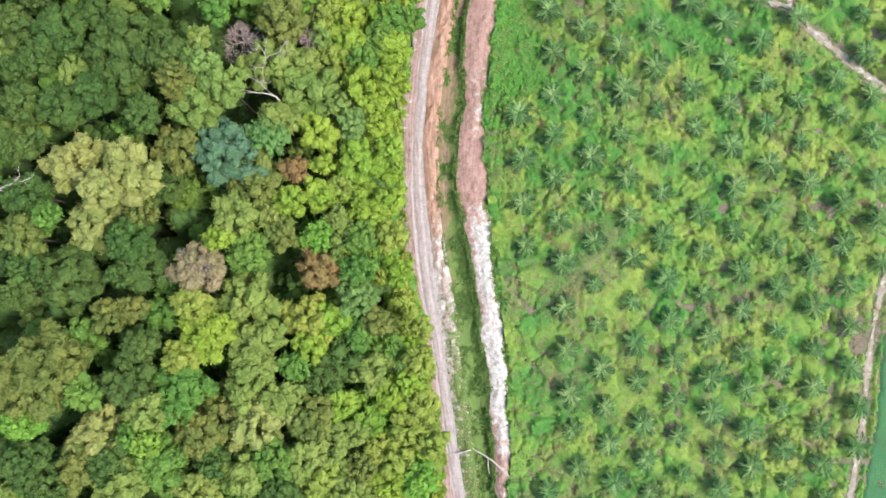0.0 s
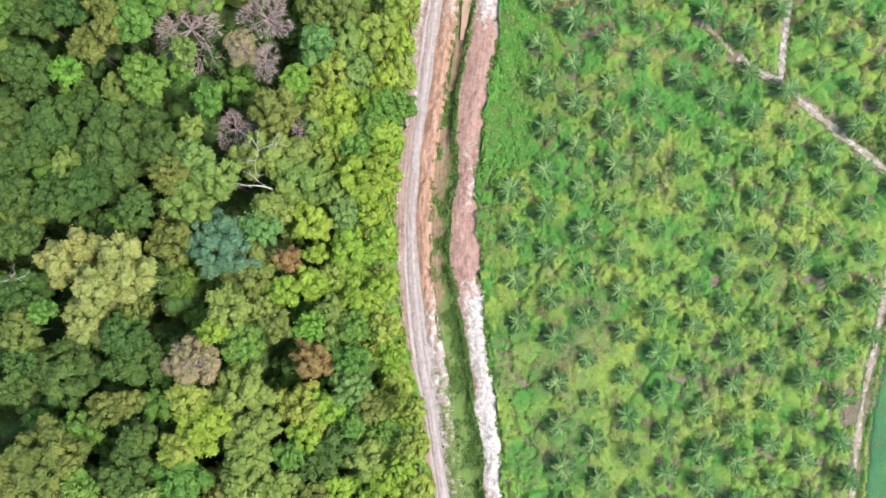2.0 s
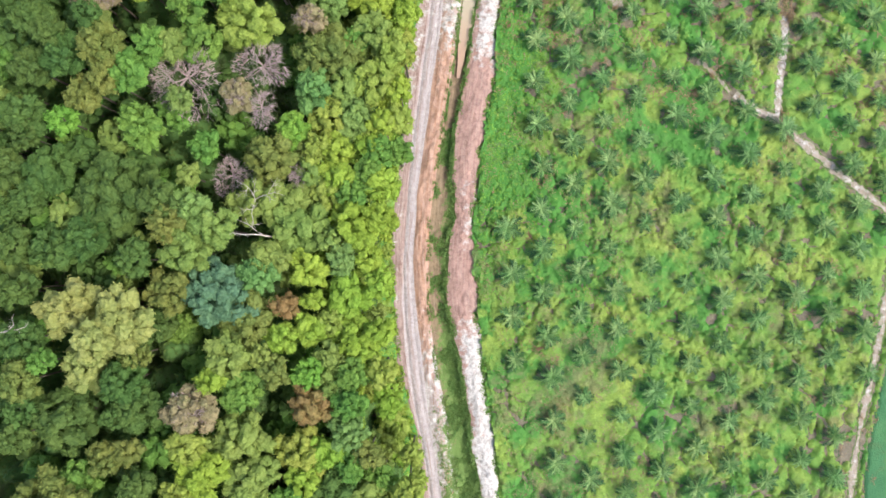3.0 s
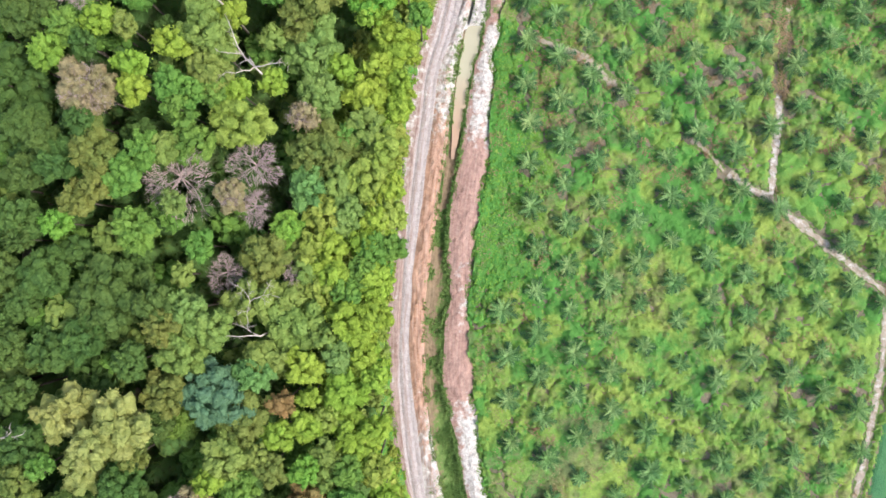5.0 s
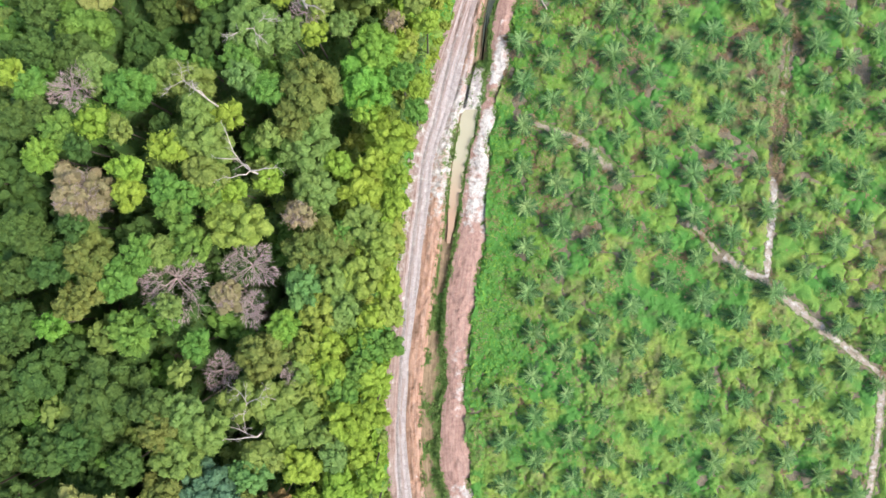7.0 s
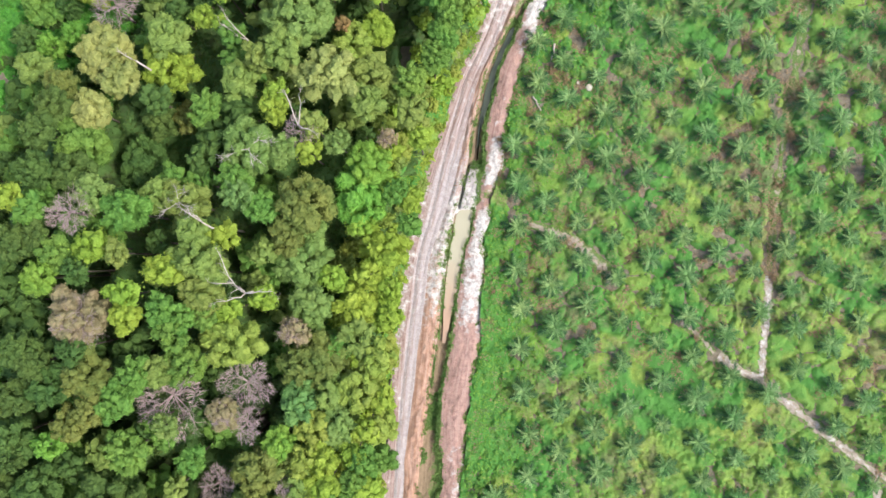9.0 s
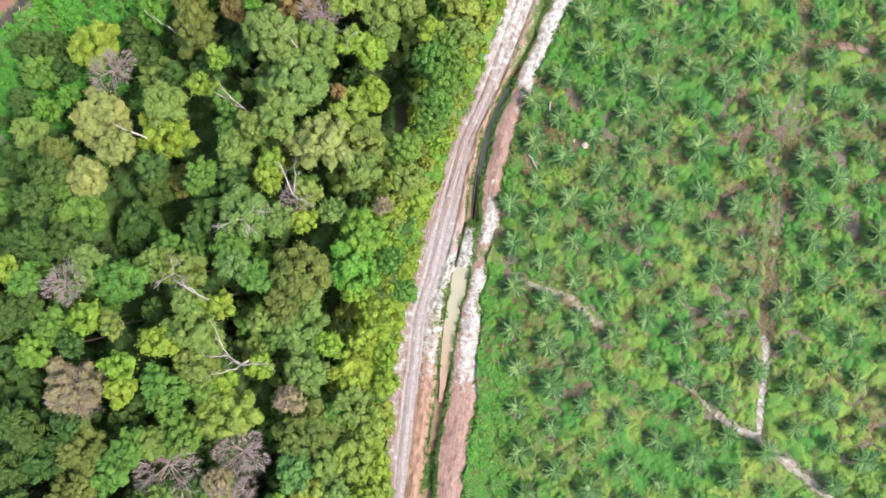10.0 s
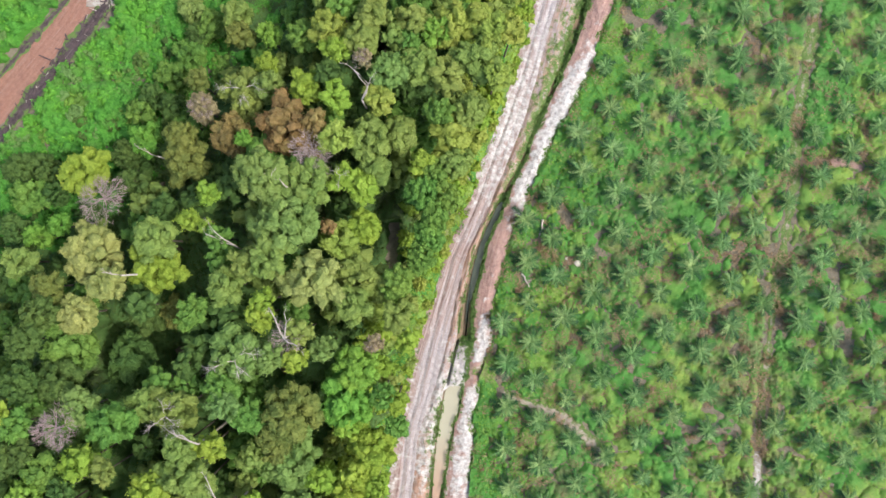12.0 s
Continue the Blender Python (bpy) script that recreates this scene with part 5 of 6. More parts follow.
tree("teal", -16.6, 22.1, 24.9, 3.0)
tree("bright", -22.8, 20.2, 25.1, 3.7)
tree("bright", -14.9, 15.5, 24.3, 4.3)
tree("bright", -9.2, 17.6, 24.6, 2.6)
tree("olive", -30.6, 22.7, 27.1, 3.2)
tree("olive", -27.7, 21.7, 26.1, 2.1)
tree("blue", -39.3, 15.9, 29.9, 6.3)
tree("teal", -31.9, 19.2, 27.4, 3.8)
tree("moss", -47.1, 16.1, 30.2, 4.0)
tree("moss", -33.4, 10.8, 27.7, 5.3)
tree("rust", -26.7, 13.2, 25.5, 2.4)
tree("bright", -21.9, 14.4, 24.7, 2.2)
tree("bright", -22.4, 8.9, 24.5, 3.3)
tree("bright", -27.6, 7.2, 25.8, 3.0)
tree("green", -46.7, 9.7, 21.5, 4.4)
tree("dark", -50.3, 9.4, 26.9, 3.6)
tree("gold", -65.1, 12.3, 32.8, 5.1)
tree("gold", -54.8, 11.0, 34.7, 5.2)
tree("gold", -62.7, 2.6, 29.5, 4.8)
tree("gold", -58.4, 7.0, 36.4, 3.4)
tree("green", -69.0, 3.2, 32.0, 2.3)
tree("dark", -73.0, 7.2, 31.9, 3.7)
tree("moss", -73.8, -0.6, 31.7, 3.9)
tree("dark", -77.0, 15.6, 30.5, 2.9)
tree("dark", -73.6, 16.6, 30.4, 2.7)
tree("moss", -53.3, 4.3, 29.9, 2.7)
tree("dark", -55.4, -0.7, 30.8, 4.4)
tree("olive", -36.4, 3.7, 29.3, 4.2)
tree("olive", -31.3, 4.3, 27.5, 2.3)
tree("bright", -39.5, -0.4, 30.3, 2.3)
tree("green", -34.3, -2.6, 29.2, 4.0)
tree("moss", -28.7, 1.3, 27.0, 3.0)
tree("vivid", -22.2, 0.7, 25.8, 3.4)
tree("olive", -18.3, 3.4, 25.0, 2.8)
tree("bright", -14.0, 7.4, 24.4, 4.3)
tree("bright", -9.0, 8.3, 24.7, 3.0)
tree("green", -14.0, 0.8, 25.6, 3.2)
tree("yellow", -8.8, 0.9, 25.8, 2.8)
tree("dark", -66.7, -7.9, 31.0, 5.8)
tree("dark", -73.5, -5.5, 31.4, 2.7)
tree("dark", -74.4, -10.5, 31.4, 3.1)
tree("dark", -57.0, -7.2, 29.5, 2.1)
tree("dark", -53.7, -5.6, 29.1, 4.4)
tree("tan", -43.1, -5.2, 30.8, 4.4)
tree("rust", -22.0, -5.4, 26.3, 4.1)
tree("moss", -58.4, -14.2, 30.4, 3.3)
tree("moss", -53.8, -12.9, 30.3, 2.3)
tree("green", -64.0, -18.5, 29.6, 3.8)
tree("moss", -69.0, -24.6, 35.3, 7.2)
tree("moss", -65.3, -21.9, 33.5, 4.1)
tree("dark", -52.4, -19.2, 31.2, 3.3)
tree("yellow", -43.5, -12.0, 30.6, 3.3)
tree("olive", -35.0, -10.9, 29.0, 5.0)
tree("bright", -40.9, -16.9, 30.5, 4.6)
tree("yellow", -45.5, -21.4, 31.0, 3.3)
tree("olive", -32.5, -18.9, 28.1, 5.1)
tree("olive", -33.4, -24.0, 28.1, 4.0)
tree("yellow", -23.5, -14.4, 25.3, 4.5)
tree("bright", -19.3, -15.1, 24.4, 3.7)
tree("bright", -23.5, -19.7, 24.8, 3.7)
tree("teal", -15.3, -10.6, 25.6, 3.7)
tree("green", -14.8, -5.5, 26.0, 3.2)
tree("moss", -11.1, -14.9, 24.6, 2.8)
tree("dark", -54.2, -25.5, 32.1, 5.1)
tree("olive", -50.3, -30.6, 31.7, 3.7)
tree("green", -44.4, -26.7, 30.8, 4.6)
tree("green", -46.1, -31.2, 31.1, 3.1)
tree("green", -60.8, -27.6, 33.5, 2.8)
tree("gold", -59.5, -35.1, 31.3, 4.7)
tree("moss", -62.4, -40.3, 31.1, 4.3)
tree("dark", -57.1, -40.0, 30.9, 4.1)
tree("vivid", -50.8, -36.5, 31.1, 2.9)
tree("green", -53.1, -34.5, 31.4, 2.7)
tree("moss", -42.2, -35.0, 30.6, 4.8)
tree("gold", -33.1, -33.5, 27.9, 5.7)
tree("olive", -29.2, -29.1, 26.9, 3.6)
tree("olive", -35.1, -28.1, 28.6, 2.7)
tree("dark", -18.5, -21.8, 22.7, 4.8)
tree("dark", -22.1, -25.5, 24.0, 4.1)
tree("green", -14.3, -16.9, 23.4, 3.3)
tree("olive", -11.7, -24.3, 22.1, 3.7)
tree("green", -25.8, -23.1, 25.7, 2.8)
tree("vivid", -12.6, -33.4, 21.2, 5.1)
tree("bright", -8.5, -28.5, 21.9, 3.3)
tree("moss", -23.6, -32.5, 25.3, 4.7)
tree("olive", -26.5, -29.1, 26.2, 2.6)
tree("olive", -19.6, -38.7, 23.7, 4.8)
tree("olive", -24.3, -40.5, 25.6, 3.9)
tree("yellow", -3.5, -22.0, 23.4, 3.1)
tree("yellow", -2.3, -30.4, 22.4, 3.1)
tree("bright", -5.1, -26.5, 22.6, 2.6)
tree("yellow", -0.4, -38.2, 22.5, 2.9)
tree("yellow", -5.2, -34.9, 22.0, 3.3)
tree("yellow", -7.2, -41.2, 22.0, 3.8)
tree("vivid", -2.7, -44.4, 22.4, 3.5)
tree("moss", -13.4, -42.0, 22.3, 3.1)
tree("yellow", -11.4, -38.8, 21.6, 2.9)
tree("green", -30.1, -40.2, 27.2, 4.3)
tree("olive", -34.7, -42.9, 28.5, 4.2)
tree("dark", -39.4, -40.7, 29.8, 3.6)
tree("green", -47.8, -40.6, 30.8, 5.0)
tree("olive", -54.6, -43.2, 30.8, 4.1)
tree("vivid", -71.5, -32.8, 33.0, 3.5)
tree("dark", -71.7, -39.7, 31.8, 4.3)
tree("dark", -67.4, -44.4, 31.4, 3.7)
tree("yellow", -21.8, -44.8, 24.7, 4.3)
tree("olive", -15.8, -46.1, 23.2, 3.7)
tree("olive", -42.1, -44.6, 30.0, 3.8)
tree("dark", -27.5, -45.6, 26.8, 3.6)
tree("bright", -74.0, 93.7, 31.6, 2.7)
tree("green", -70.4, 91.4, 31.6, 2.7)
tree("dark", -73.1, 85.2, 32.2, 4.1)
tree("dark", -68.9, 86.6, 32.2, 2.3)
tree("bare", -62.8, 90.8, 31.5, 3.5)
tree("pale", -59.3, 93.8, 29.5, 3.8)
tree("green", -53.1, 90.8, 30.9, 4.1)
tree("olive", -49.0, 94.0, 26.7, 3.8)
tree("olive", -43.2, 92.7, 28.3, 4.6, True)
tree("olive", -40.3, 87.3, 31.9, 3.1)
tree("teal", -33.2, 94.1, 28.8, 3.2)
tree("green", -28.8, 91.6, 27.8, 3.4)
tree("moss", -20.8, 92.1, 28.5, 5.7)
tree("moss", -24.0, 86.9, 25.6, 3.9)
tree("vivid", -10.2, 94.3, 24.9, 5.4)
tree("bright", -10.5, 88.9, 22.3, 2.9)
tree("green", -3.2, 95.0, 24.4, 2.6)
tree("bright", -6.0, 83.9, 21.0, 4.4)
tree("pale", -22.2, 82.2, 23.6, 5.7)
tree("pale", -19.8, 72.4, 24.2, 4.3)
tree("olive", -28.9, 83.5, 24.9, 2.7)
tree("bright", -28.8, 74.7, 25.6, 2.5)
tree("olive", -39.7, 82.2, 32.8, 4.3)
tree("olive", -37.0, 79.3, 31.2, 3.1)
tree("bright", -45.7, 80.1, 33.1, 2.9)
tree("bright", -35.5, 86.5, 29.4, 2.7)
tree("olive", -39.0, 74.6, 32.0, 3.9)
tree("bright", -58.4, 84.3, 32.5, 2.9)
tree("green", -65.5, 83.1, 32.4, 3.3)
tree("olive", -53.4, 83.2, 32.6, 2.2)
tree("dark", -60.9, 79.9, 33.0, 2.6)
tree("vivid", -67.9, 78.7, 32.6, 3.2)
tree("tan", -60.2, 71.5, 35.1, 5.2)
tree("bright", -52.0, 75.7, 33.8, 2.9)
tree("bright", -51.7, 71.7, 34.0, 3.0)
tree("green", -45.7, 73.1, 32.8, 2.9)
tree("green", -41.8, 71.0, 32.0, 2.7)
tree("green", -44.2, 68.2, 31.6, 2.9)
tree("green", -38.2, 71.7, 31.3, 2.7)
tree("bright", -34.7, 72.5, 29.3, 2.5)
tree("yellow", -34.0, 66.4, 29.9, 5.0)
tree("tan", -23.0, 68.2, 25.6, 2.8)
tree("bright", -11.1, 72.7, 22.1, 4.0)
tree("bright", -5.1, 70.3, 21.9, 3.1)
tree("olive", -11.5, 66.0, 23.5, 4.1)
tree("moss", -17.8, 62.7, 24.4, 5.2)
tree("moss", -21.9, 61.3, 25.6, 4.1)
tree("yellow", -7.1, 62.5, 24.1, 3.7)
tree("yellow", -10.3, 57.1, 24.3, 4.3)
tree("olive", -15.7, 56.0, 24.2, 3.9)
tree("bright", -5.8, 54.9, 24.4, 2.6)
tree("bare", -31.6, 59.1, 28.2, 4.0)
tree("bare", -46.3, 56.0, 30.3, 6.0)
tree("tan", -36.2, 53.0, 27.7, 3.0)
tree("bare", -31.9, 50.7, 26.4, 3.0)
tree("pale", -45.6, 51.4, 30.8, 2.6)
tree("green", -42.5, 62.0, 30.5, 3.9)
tree("olive", -47.4, 61.0, 31.0, 3.1)
tree("green", -51.1, 60.9, 31.9, 3.5)
tree("dark", -60.9, 65.9, 34.5, 2.6)
tree("moss", -59.3, 60.8, 33.9, 4.5)
tree("dark", -66.6, 58.8, 32.6, 3.9)
tree("dark", -68.8, 63.1, 32.8, 3.1)
tree("dark", -72.0, 65.9, 32.7, 3.7)
tree("dark", -72.7, 56.9, 31.2, 3.7)
tree("green", -54.8, 55.8, 32.7, 3.5)
tree("moss", -58.6, 54.8, 33.0, 3.1)
tree("green", -52.8, 46.4, 30.8, 4.1)
tree("vivid", -67.9, 47.7, 29.3, 2.9)
tree("dark", -74.8, 49.0, 29.2, 4.2)
tree("dark", -75.0, 44.6, 28.7, 2.7)
tree("teal", -21.9, 54.9, 25.7, 4.1)
tree("vivid", -26.0, 46.7, 26.5, 3.4)
tree("yellow", -19.9, 49.6, 24.9, 4.1)
tree("pale", -14.5, 49.8, 23.9, 4.1)
tree("bright", -9.1, 48.7, 24.1, 2.6)
tree("bright", -9.2, 36.8, 25.5, 3.7)
tree("green", -14.3, 34.7, 25.8, 3.0)
tree("moss", -62.9, 51.5, 31.5, 3.3)
tree("green", -46.7, 48.9, 27.2, 2.8)
tree("green", -42.5, 43.5, 25.7, 2.8)
tree("moss", -33.1, 168.6, 14.1, 2.8)
tree("olive", -33.8, 173.6, 13.9, 3.0)
tree("vivid", -26.4, 168.0, 15.7, 2.5)
tree("green", -19.1, 166.5, 20.5, 3.3)
tree("yellow", -12.9, 166.8, 24.7, 3.9)
tree("bright", -11.7, 162.5, 25.7, 2.6)
tree("olive", -6.2, 164.0, 26.5, 3.4)
tree("olive", -4.0, 168.9, 26.3, 3.6)
tree("tan", -6.1, 160.2, 26.0, 1.9)
tree("olive", 3.5, 168.2, 25.0, 3.2)
tree("vivid", 8.0, 166.2, 24.5, 2.8)
tree("olive", 4.4, 159.7, 24.3, 3.9)
tree("pale", -1.4, 158.3, 24.9, 4.1)
tree("yellow", -3.3, 153.0, 24.1, 3.0)
tree("olive", -30.9, 155.8, 18.7, 5.0, True)
tree("olive", -25.4, 156.6, 20.0, 3.1)
tree("bright", -26.4, 160.9, 18.4, 2.3)
tree("bright", -17.7, 155.8, 22.8, 3.3)
tree("dark", -13.0, 157.5, 24.7, 2.6)
tree("bright", -11.9, 153.1, 24.9, 3.0)
tree("moss", -41.2, 158.5, 16.5, 2.3)
tree("tan", -40.1, 153.0, 17.2, 3.1)
tree("rust", -34.1, 146.9, 20.3, 4.0)
tree("rust", -20.8, 147.4, 25.4, 5.4)
tree("rust", -15.9, 148.1, 25.7, 2.6)
tree("vivid", -29.9, 145.4, 22.5, 1.6)
tree("bare", -16.0, 142.9, 26.6, 3.4)
tree("yellow", -11.6, 144.7, 26.3, 3.2)
tree("olive", -5.5, 145.6, 24.2, 4.3)
tree("olive", 0.0, 146.4, 21.9, 3.8)
tree("pale", -25.7, 137.1, 31.1, 5.0)
tree("olive", -16.6, 136.4, 26.9, 4.3)
tree("pale", -21.2, 129.3, 29.1, 6.3)
tree("bright", -10.7, 137.6, 25.4, 2.6, True)
tree("bright", -6.7, 135.5, 24.1, 3.3)
tree("olive", -4.5, 139.0, 23.8, 3.1)
tree("yellow", -11.4, 124.7, 20.9, 4.0)
tree("rust", -13.6, 128.0, 22.6, 1.5)
tree("bright", -6.9, 128.0, 20.5, 3.3)
tree("bright", -36.8, 135.0, 23.5, 2.2)
tree("bright", -40.9, 130.0, 23.0, 2.2)
tree("bright", -37.4, 128.2, 22.8, 1.6)
tree("vivid", -54.0, 147.5, 11.8, 3.8)
tree("moss", -43.4, 142.1, 18.7, 4.5)
tree("moss", -45.0, 147.1, 17.2, 3.4)
tree("bright", -66.1, 140.6, 13.8, 4.7)
tree("bare", -62.2, 134.8, 15.8, 4.2)
tree("gold", -61.2, 122.7, 21.8, 6.0)
tree("gold", -57.4, 117.2, 24.0, 3.7)
tree("olive", -47.6, 125.8, 23.7, 4.1)
tree("dark", -47.5, 131.9, 17.9, 2.9)
tree("green", 4.4, 134.7, 22.8, 3.3)
tree("green", 7.4, 129.6, 23.3, 3.1)
tree("bright", 4.8, 140.7, 21.8, 2.4)
tree("moss", -69.0, 116.7, 22.7, 3.3)
tree("dark", -68.3, 111.6, 27.0, 3.4)
tree("gold", -62.5, 111.3, 24.9, 3.7)
tree("green", -64.5, 105.7, 24.1, 5.2)
tree("dark", -65.2, 98.5, 26.6, 4.3)
tree("bright", -48.6, 119.8, 22.4, 4.6)
tree("dark", -51.4, 110.4, 17.5, 3.2)
tree("moss", -45.9, 111.0, 16.7, 3.2)
tree("olive", -33.6, 116.5, 25.8, 3.7)
tree("olive", -28.7, 120.7, 27.2, 3.2)
tree("gold", -16.5, 118.0, 28.2, 5.1)
tree("olive", -24.2, 121.7, 28.9, 3.6)
tree("olive", -8.2, 118.3, 22.4, 5.1)
tree("olive", -9.0, 112.7, 24.8, 3.7)
tree("bright", -25.7, 113.8, 27.3, 2.3)
tree("bright", -26.3, 110.9, 27.1, 2.6)
tree("olive", -18.9, 107.6, 26.9, 2.7)
tree("bare", -21.6, 106.6, 26.9, 2.8)
tree("pale", -30.6, 102.7, 27.2, 5.5, True)
tree("green", -33.6, 97.3, 27.6, 3.2)
tree("pale", -24.8, 103.4, 27.1, 3.0)
tree("pale", -14.3, 104.4, 25.9, 2.6)
tree("bright", -19.6, 102.3, 26.6, 2.3)
tree("tan", -4.8, 105.3, 24.7, 1.9)
tree("vivid", -8.5, 100.0, 25.3, 5.0)
tree("dark", -54.8, 101.7, 18.4, 5.0)
tree("dark", -70.6, 106.5, 28.6, 3.6)
tree("dark", -71.0, 99.3, 29.6, 3.6)
tree("olive", -0.4, 110.6, 23.8, 3.1)
tree("green", -0.4, 117.1, 23.2, 3.3)
tree("green", 4.6, 121.4, 23.4, 3.1)
tree("bright", 1.7, 105.1, 24.2, 2.2)
tree("yellow", 11.1, 167.5, 23.7, 4.3)
tree("olive", 15.6, 160.9, 23.5, 4.3)
tree("olive", 9.9, 157.7, 23.4, 3.7)
tree("yellow", 19.0, 166.4, 23.5, 3.7)
tree("olive", 14.8, 151.2, 22.4, 3.5)
tree("yellow", 10.9, 145.9, 21.3, 3.7)
tree("yellow", 23.0, 166.3, 23.5, 2.8)
tree("yellow", 19.8, 157.6, 23.4, 3.0)
tree("green", 8.2, 150.7, 22.3, 3.1)
tree("olive", 10.8, 140.1, 21.4, 3.1)
tree("green", 7.5, 138.1, 21.5, 2.9)
tree("yellow", 16.6, 169.1, 23.6, 3.3)
tree("green", 2.3, 164.1, 24.1, 3.0)
tree("olive", 0.1, 165.2, 24.3, 2.8)
tree("green", 9.7, 133.6, 21.9, 2.9)
tree("green", 6.3, 125.8, 22.2, 3.1)
tree("yellow", -6.1, 49.8, 23.4, 3.0)
tree("green", -6.1, 43.3, 23.9, 3.0)
tree("bright", -11.5, 43.3, 24.0, 2.8)
tree("yellow", -19.9, 34.9, 24.8, 3.2)
tree("olive", -22.1, 39.1, 24.9, 3.2)
tree("olive", -26.2, 32.8, 25.5, 4.3)
tree("green", -0.6, 89.1, 22.2, 2.4)
tree("bright", -0.6, 93.2, 23.1, 2.2)
tree("bright", -15.9, 78.1, 22.6, 2.6)
tree("green", -14.8, 65.0, 23.1, 2.6)
tree("yellow", -5.0, 62.8, 22.7, 2.8)
tree("bright", -20.2, 39.0, 24.7, 2.6)
tree("olive", -18.8, 26.2, 24.5, 2.8)
tree("bright", -11.9, 22.2, 24.1, 2.8)
tree("yellow", -18.6, 10.4, 23.9, 2.6)
tree("bright", -12.1, 3.0, 24.2, 2.8)
tree("bright", -7.8, -5.3, 22.5, 2.8)
tree("olive", -19.2, -1.3, 24.7, 2.6)
tree("green", -8.7, -20.2, 20.3, 2.9)
tree("yellow", -2.9, -16.0, 17.9, 2.3)
tree("bright", -17.8, -30.6, 22.6, 3.3)
tree("olive", -15.7, -35.9, 21.9, 3.1)
tree("bright", -8.2, -45.3, 21.3, 3.3)
tree("bright", -8.9, 78.9, 21.0, 2.9)
tree("bright", -4.9, 76.6, 20.0, 2.4)
tree("yellow", -7.8, -14.3, 8.0, 3.8)
tree("dark", -82.1, 141.7, 8.0, 3.6)
tree("dark", -76.7, 141.6, 8.0, 2.9)
tree("green", -79.3, 135.3, 11.0, 3.6)
tree("dark", -73.3, 136.0, 10.0, 2.6)
tree("vivid", -75.9, 126.9, 13.0, 2.8)
tree("dark", -81.1, 128.2, 12.0, 3.5)
tree("vivid", -70.7, 129.2, 14.0, 2.3)
tree("olive", -77.7, 121.7, 16.0, 3.4)
tree("dark", -58.9, 144.2, 10.0, 3.1)
tree("dark", -55.9, 138.5, 13.0, 2.8)
tree("green", -45.7, 166.9, 8.0, 3.6)
tree("green", -40.9, 172.9, 8.0, 3.4)
tree("dark", -44.2, 170.8, 7.0, 2.4)
tree("green", -49.8, 162.3, 7.0, 3.2)
tree("dark", -53.5, 157.4, 7.0, 2.9)
tree("pale", -45.4, 176.4, 7.0, 2.9)
tree("green", -57.1, 154.4, 7.0, 2.9)
tree("dark", -49.4, 155.3, 8.0, 2.7)

# dark hollows in the canopy, where nothing tall grows
HOLLOWS = ((-51.9, 43.0, 2.6), (-38.9, 37.7, 2.0), (-30.5, 55.5, 2.6), (-38.4, 144.6, 2.3), (-55.3, 137.8, 2.3), (-58.0, 126.2, 2.8), (-43.8, 128.2, 3.2), (-40.5, 121.4, 3.0), (-37.8, 89.7, 3.9), (-14.9, 85.4, 2.5), (-55.2, 77.4, 3.7), (-24.0, 99.9, 1.6), (-36.0, 91.7, 2.8), (-52.8, 91.6, 2.5), (-33.2, 74.2, 1.6), (-54.1, 45.3, 1.8), (-38.3, 35.6, 1.6), (-46.0, 5.6, 2.3), (-81.7, -17.3, 3.7), (-30.4, -4.4, 1.8), (-72.4, 8.9, 1.6), (-77.6, -36.3, 2.3))

# younger trees that fill the gaps under and between the tall ones
fill_rng = np.random.default_rng(7)
FILL_KINDS = ["green", "dark", "dark", "olive", "green", "dark", "green", "olive"]
LOW_SLOTS = ["green", "dark", "olive", "bright"]
LOW_TREES = []
LOW_CROWNS, SCRUB_CROWNS = [], []
for k in range(4):
    for lobe, dense, store in ((1.2, 4.5, LOW_CROWNS), (1.5, 2.6, SCRUB_CROWNS)):
        src = crown_mesh("spare", 3.4, 3.0, 700 + k, 0.7, dense, lobe, 2)
        store.append((np.array([v.co for v in src.vertices]), np.array([list(p.vertices) for p in src.polygons])))
        bpy.data.meshes.remove(src)
for _ in range(1500):
    y = fill_rng.uniform(-70, 196)
    inland = fill_rng.uniform(13, 108)
    x = float(at(EDGE, y)) - inland
    r = fill_rng.uniform(2.2, 4.2)
    if (y - 141) * 0.75 - (x + 62) * 0.66 > -1 and x < -36 + (y - 150) * 0.35:
        continue
    if abs(x + 2.5 - 0.1 * (y - 122)) < 2.4 and abs(y - 123) < 7:
        continue
    if any(math.hypot(x - a, y - b) < c + 0.6 * r for a, b, c in HOLLOWS):
        continue
    if any(math.hypot(x - a, y - b) < 0.55 * c + 0.42 * r for a, b, c in STANDING):
        continue
    rim = max(0.0, (x + 62) * 0.66 - (y - 141) * 0.75)
    top = min(26.0, 6.0 + inland * 0.5, 6.0 + 0.7 * rim if x < -15 else 99) * fill_rng.uniform(0.75, 1.0)
    kind = FILL_KINDS[int(fill_rng.integers(0, 8))]
    if len(STANDING) < 372:
        tree(kind, x, y, top, r)
    else:
        STANDING.append((x, y, r * 1.2))
        LOW_TREES.append((kind, x, y, top, r * 1.2))

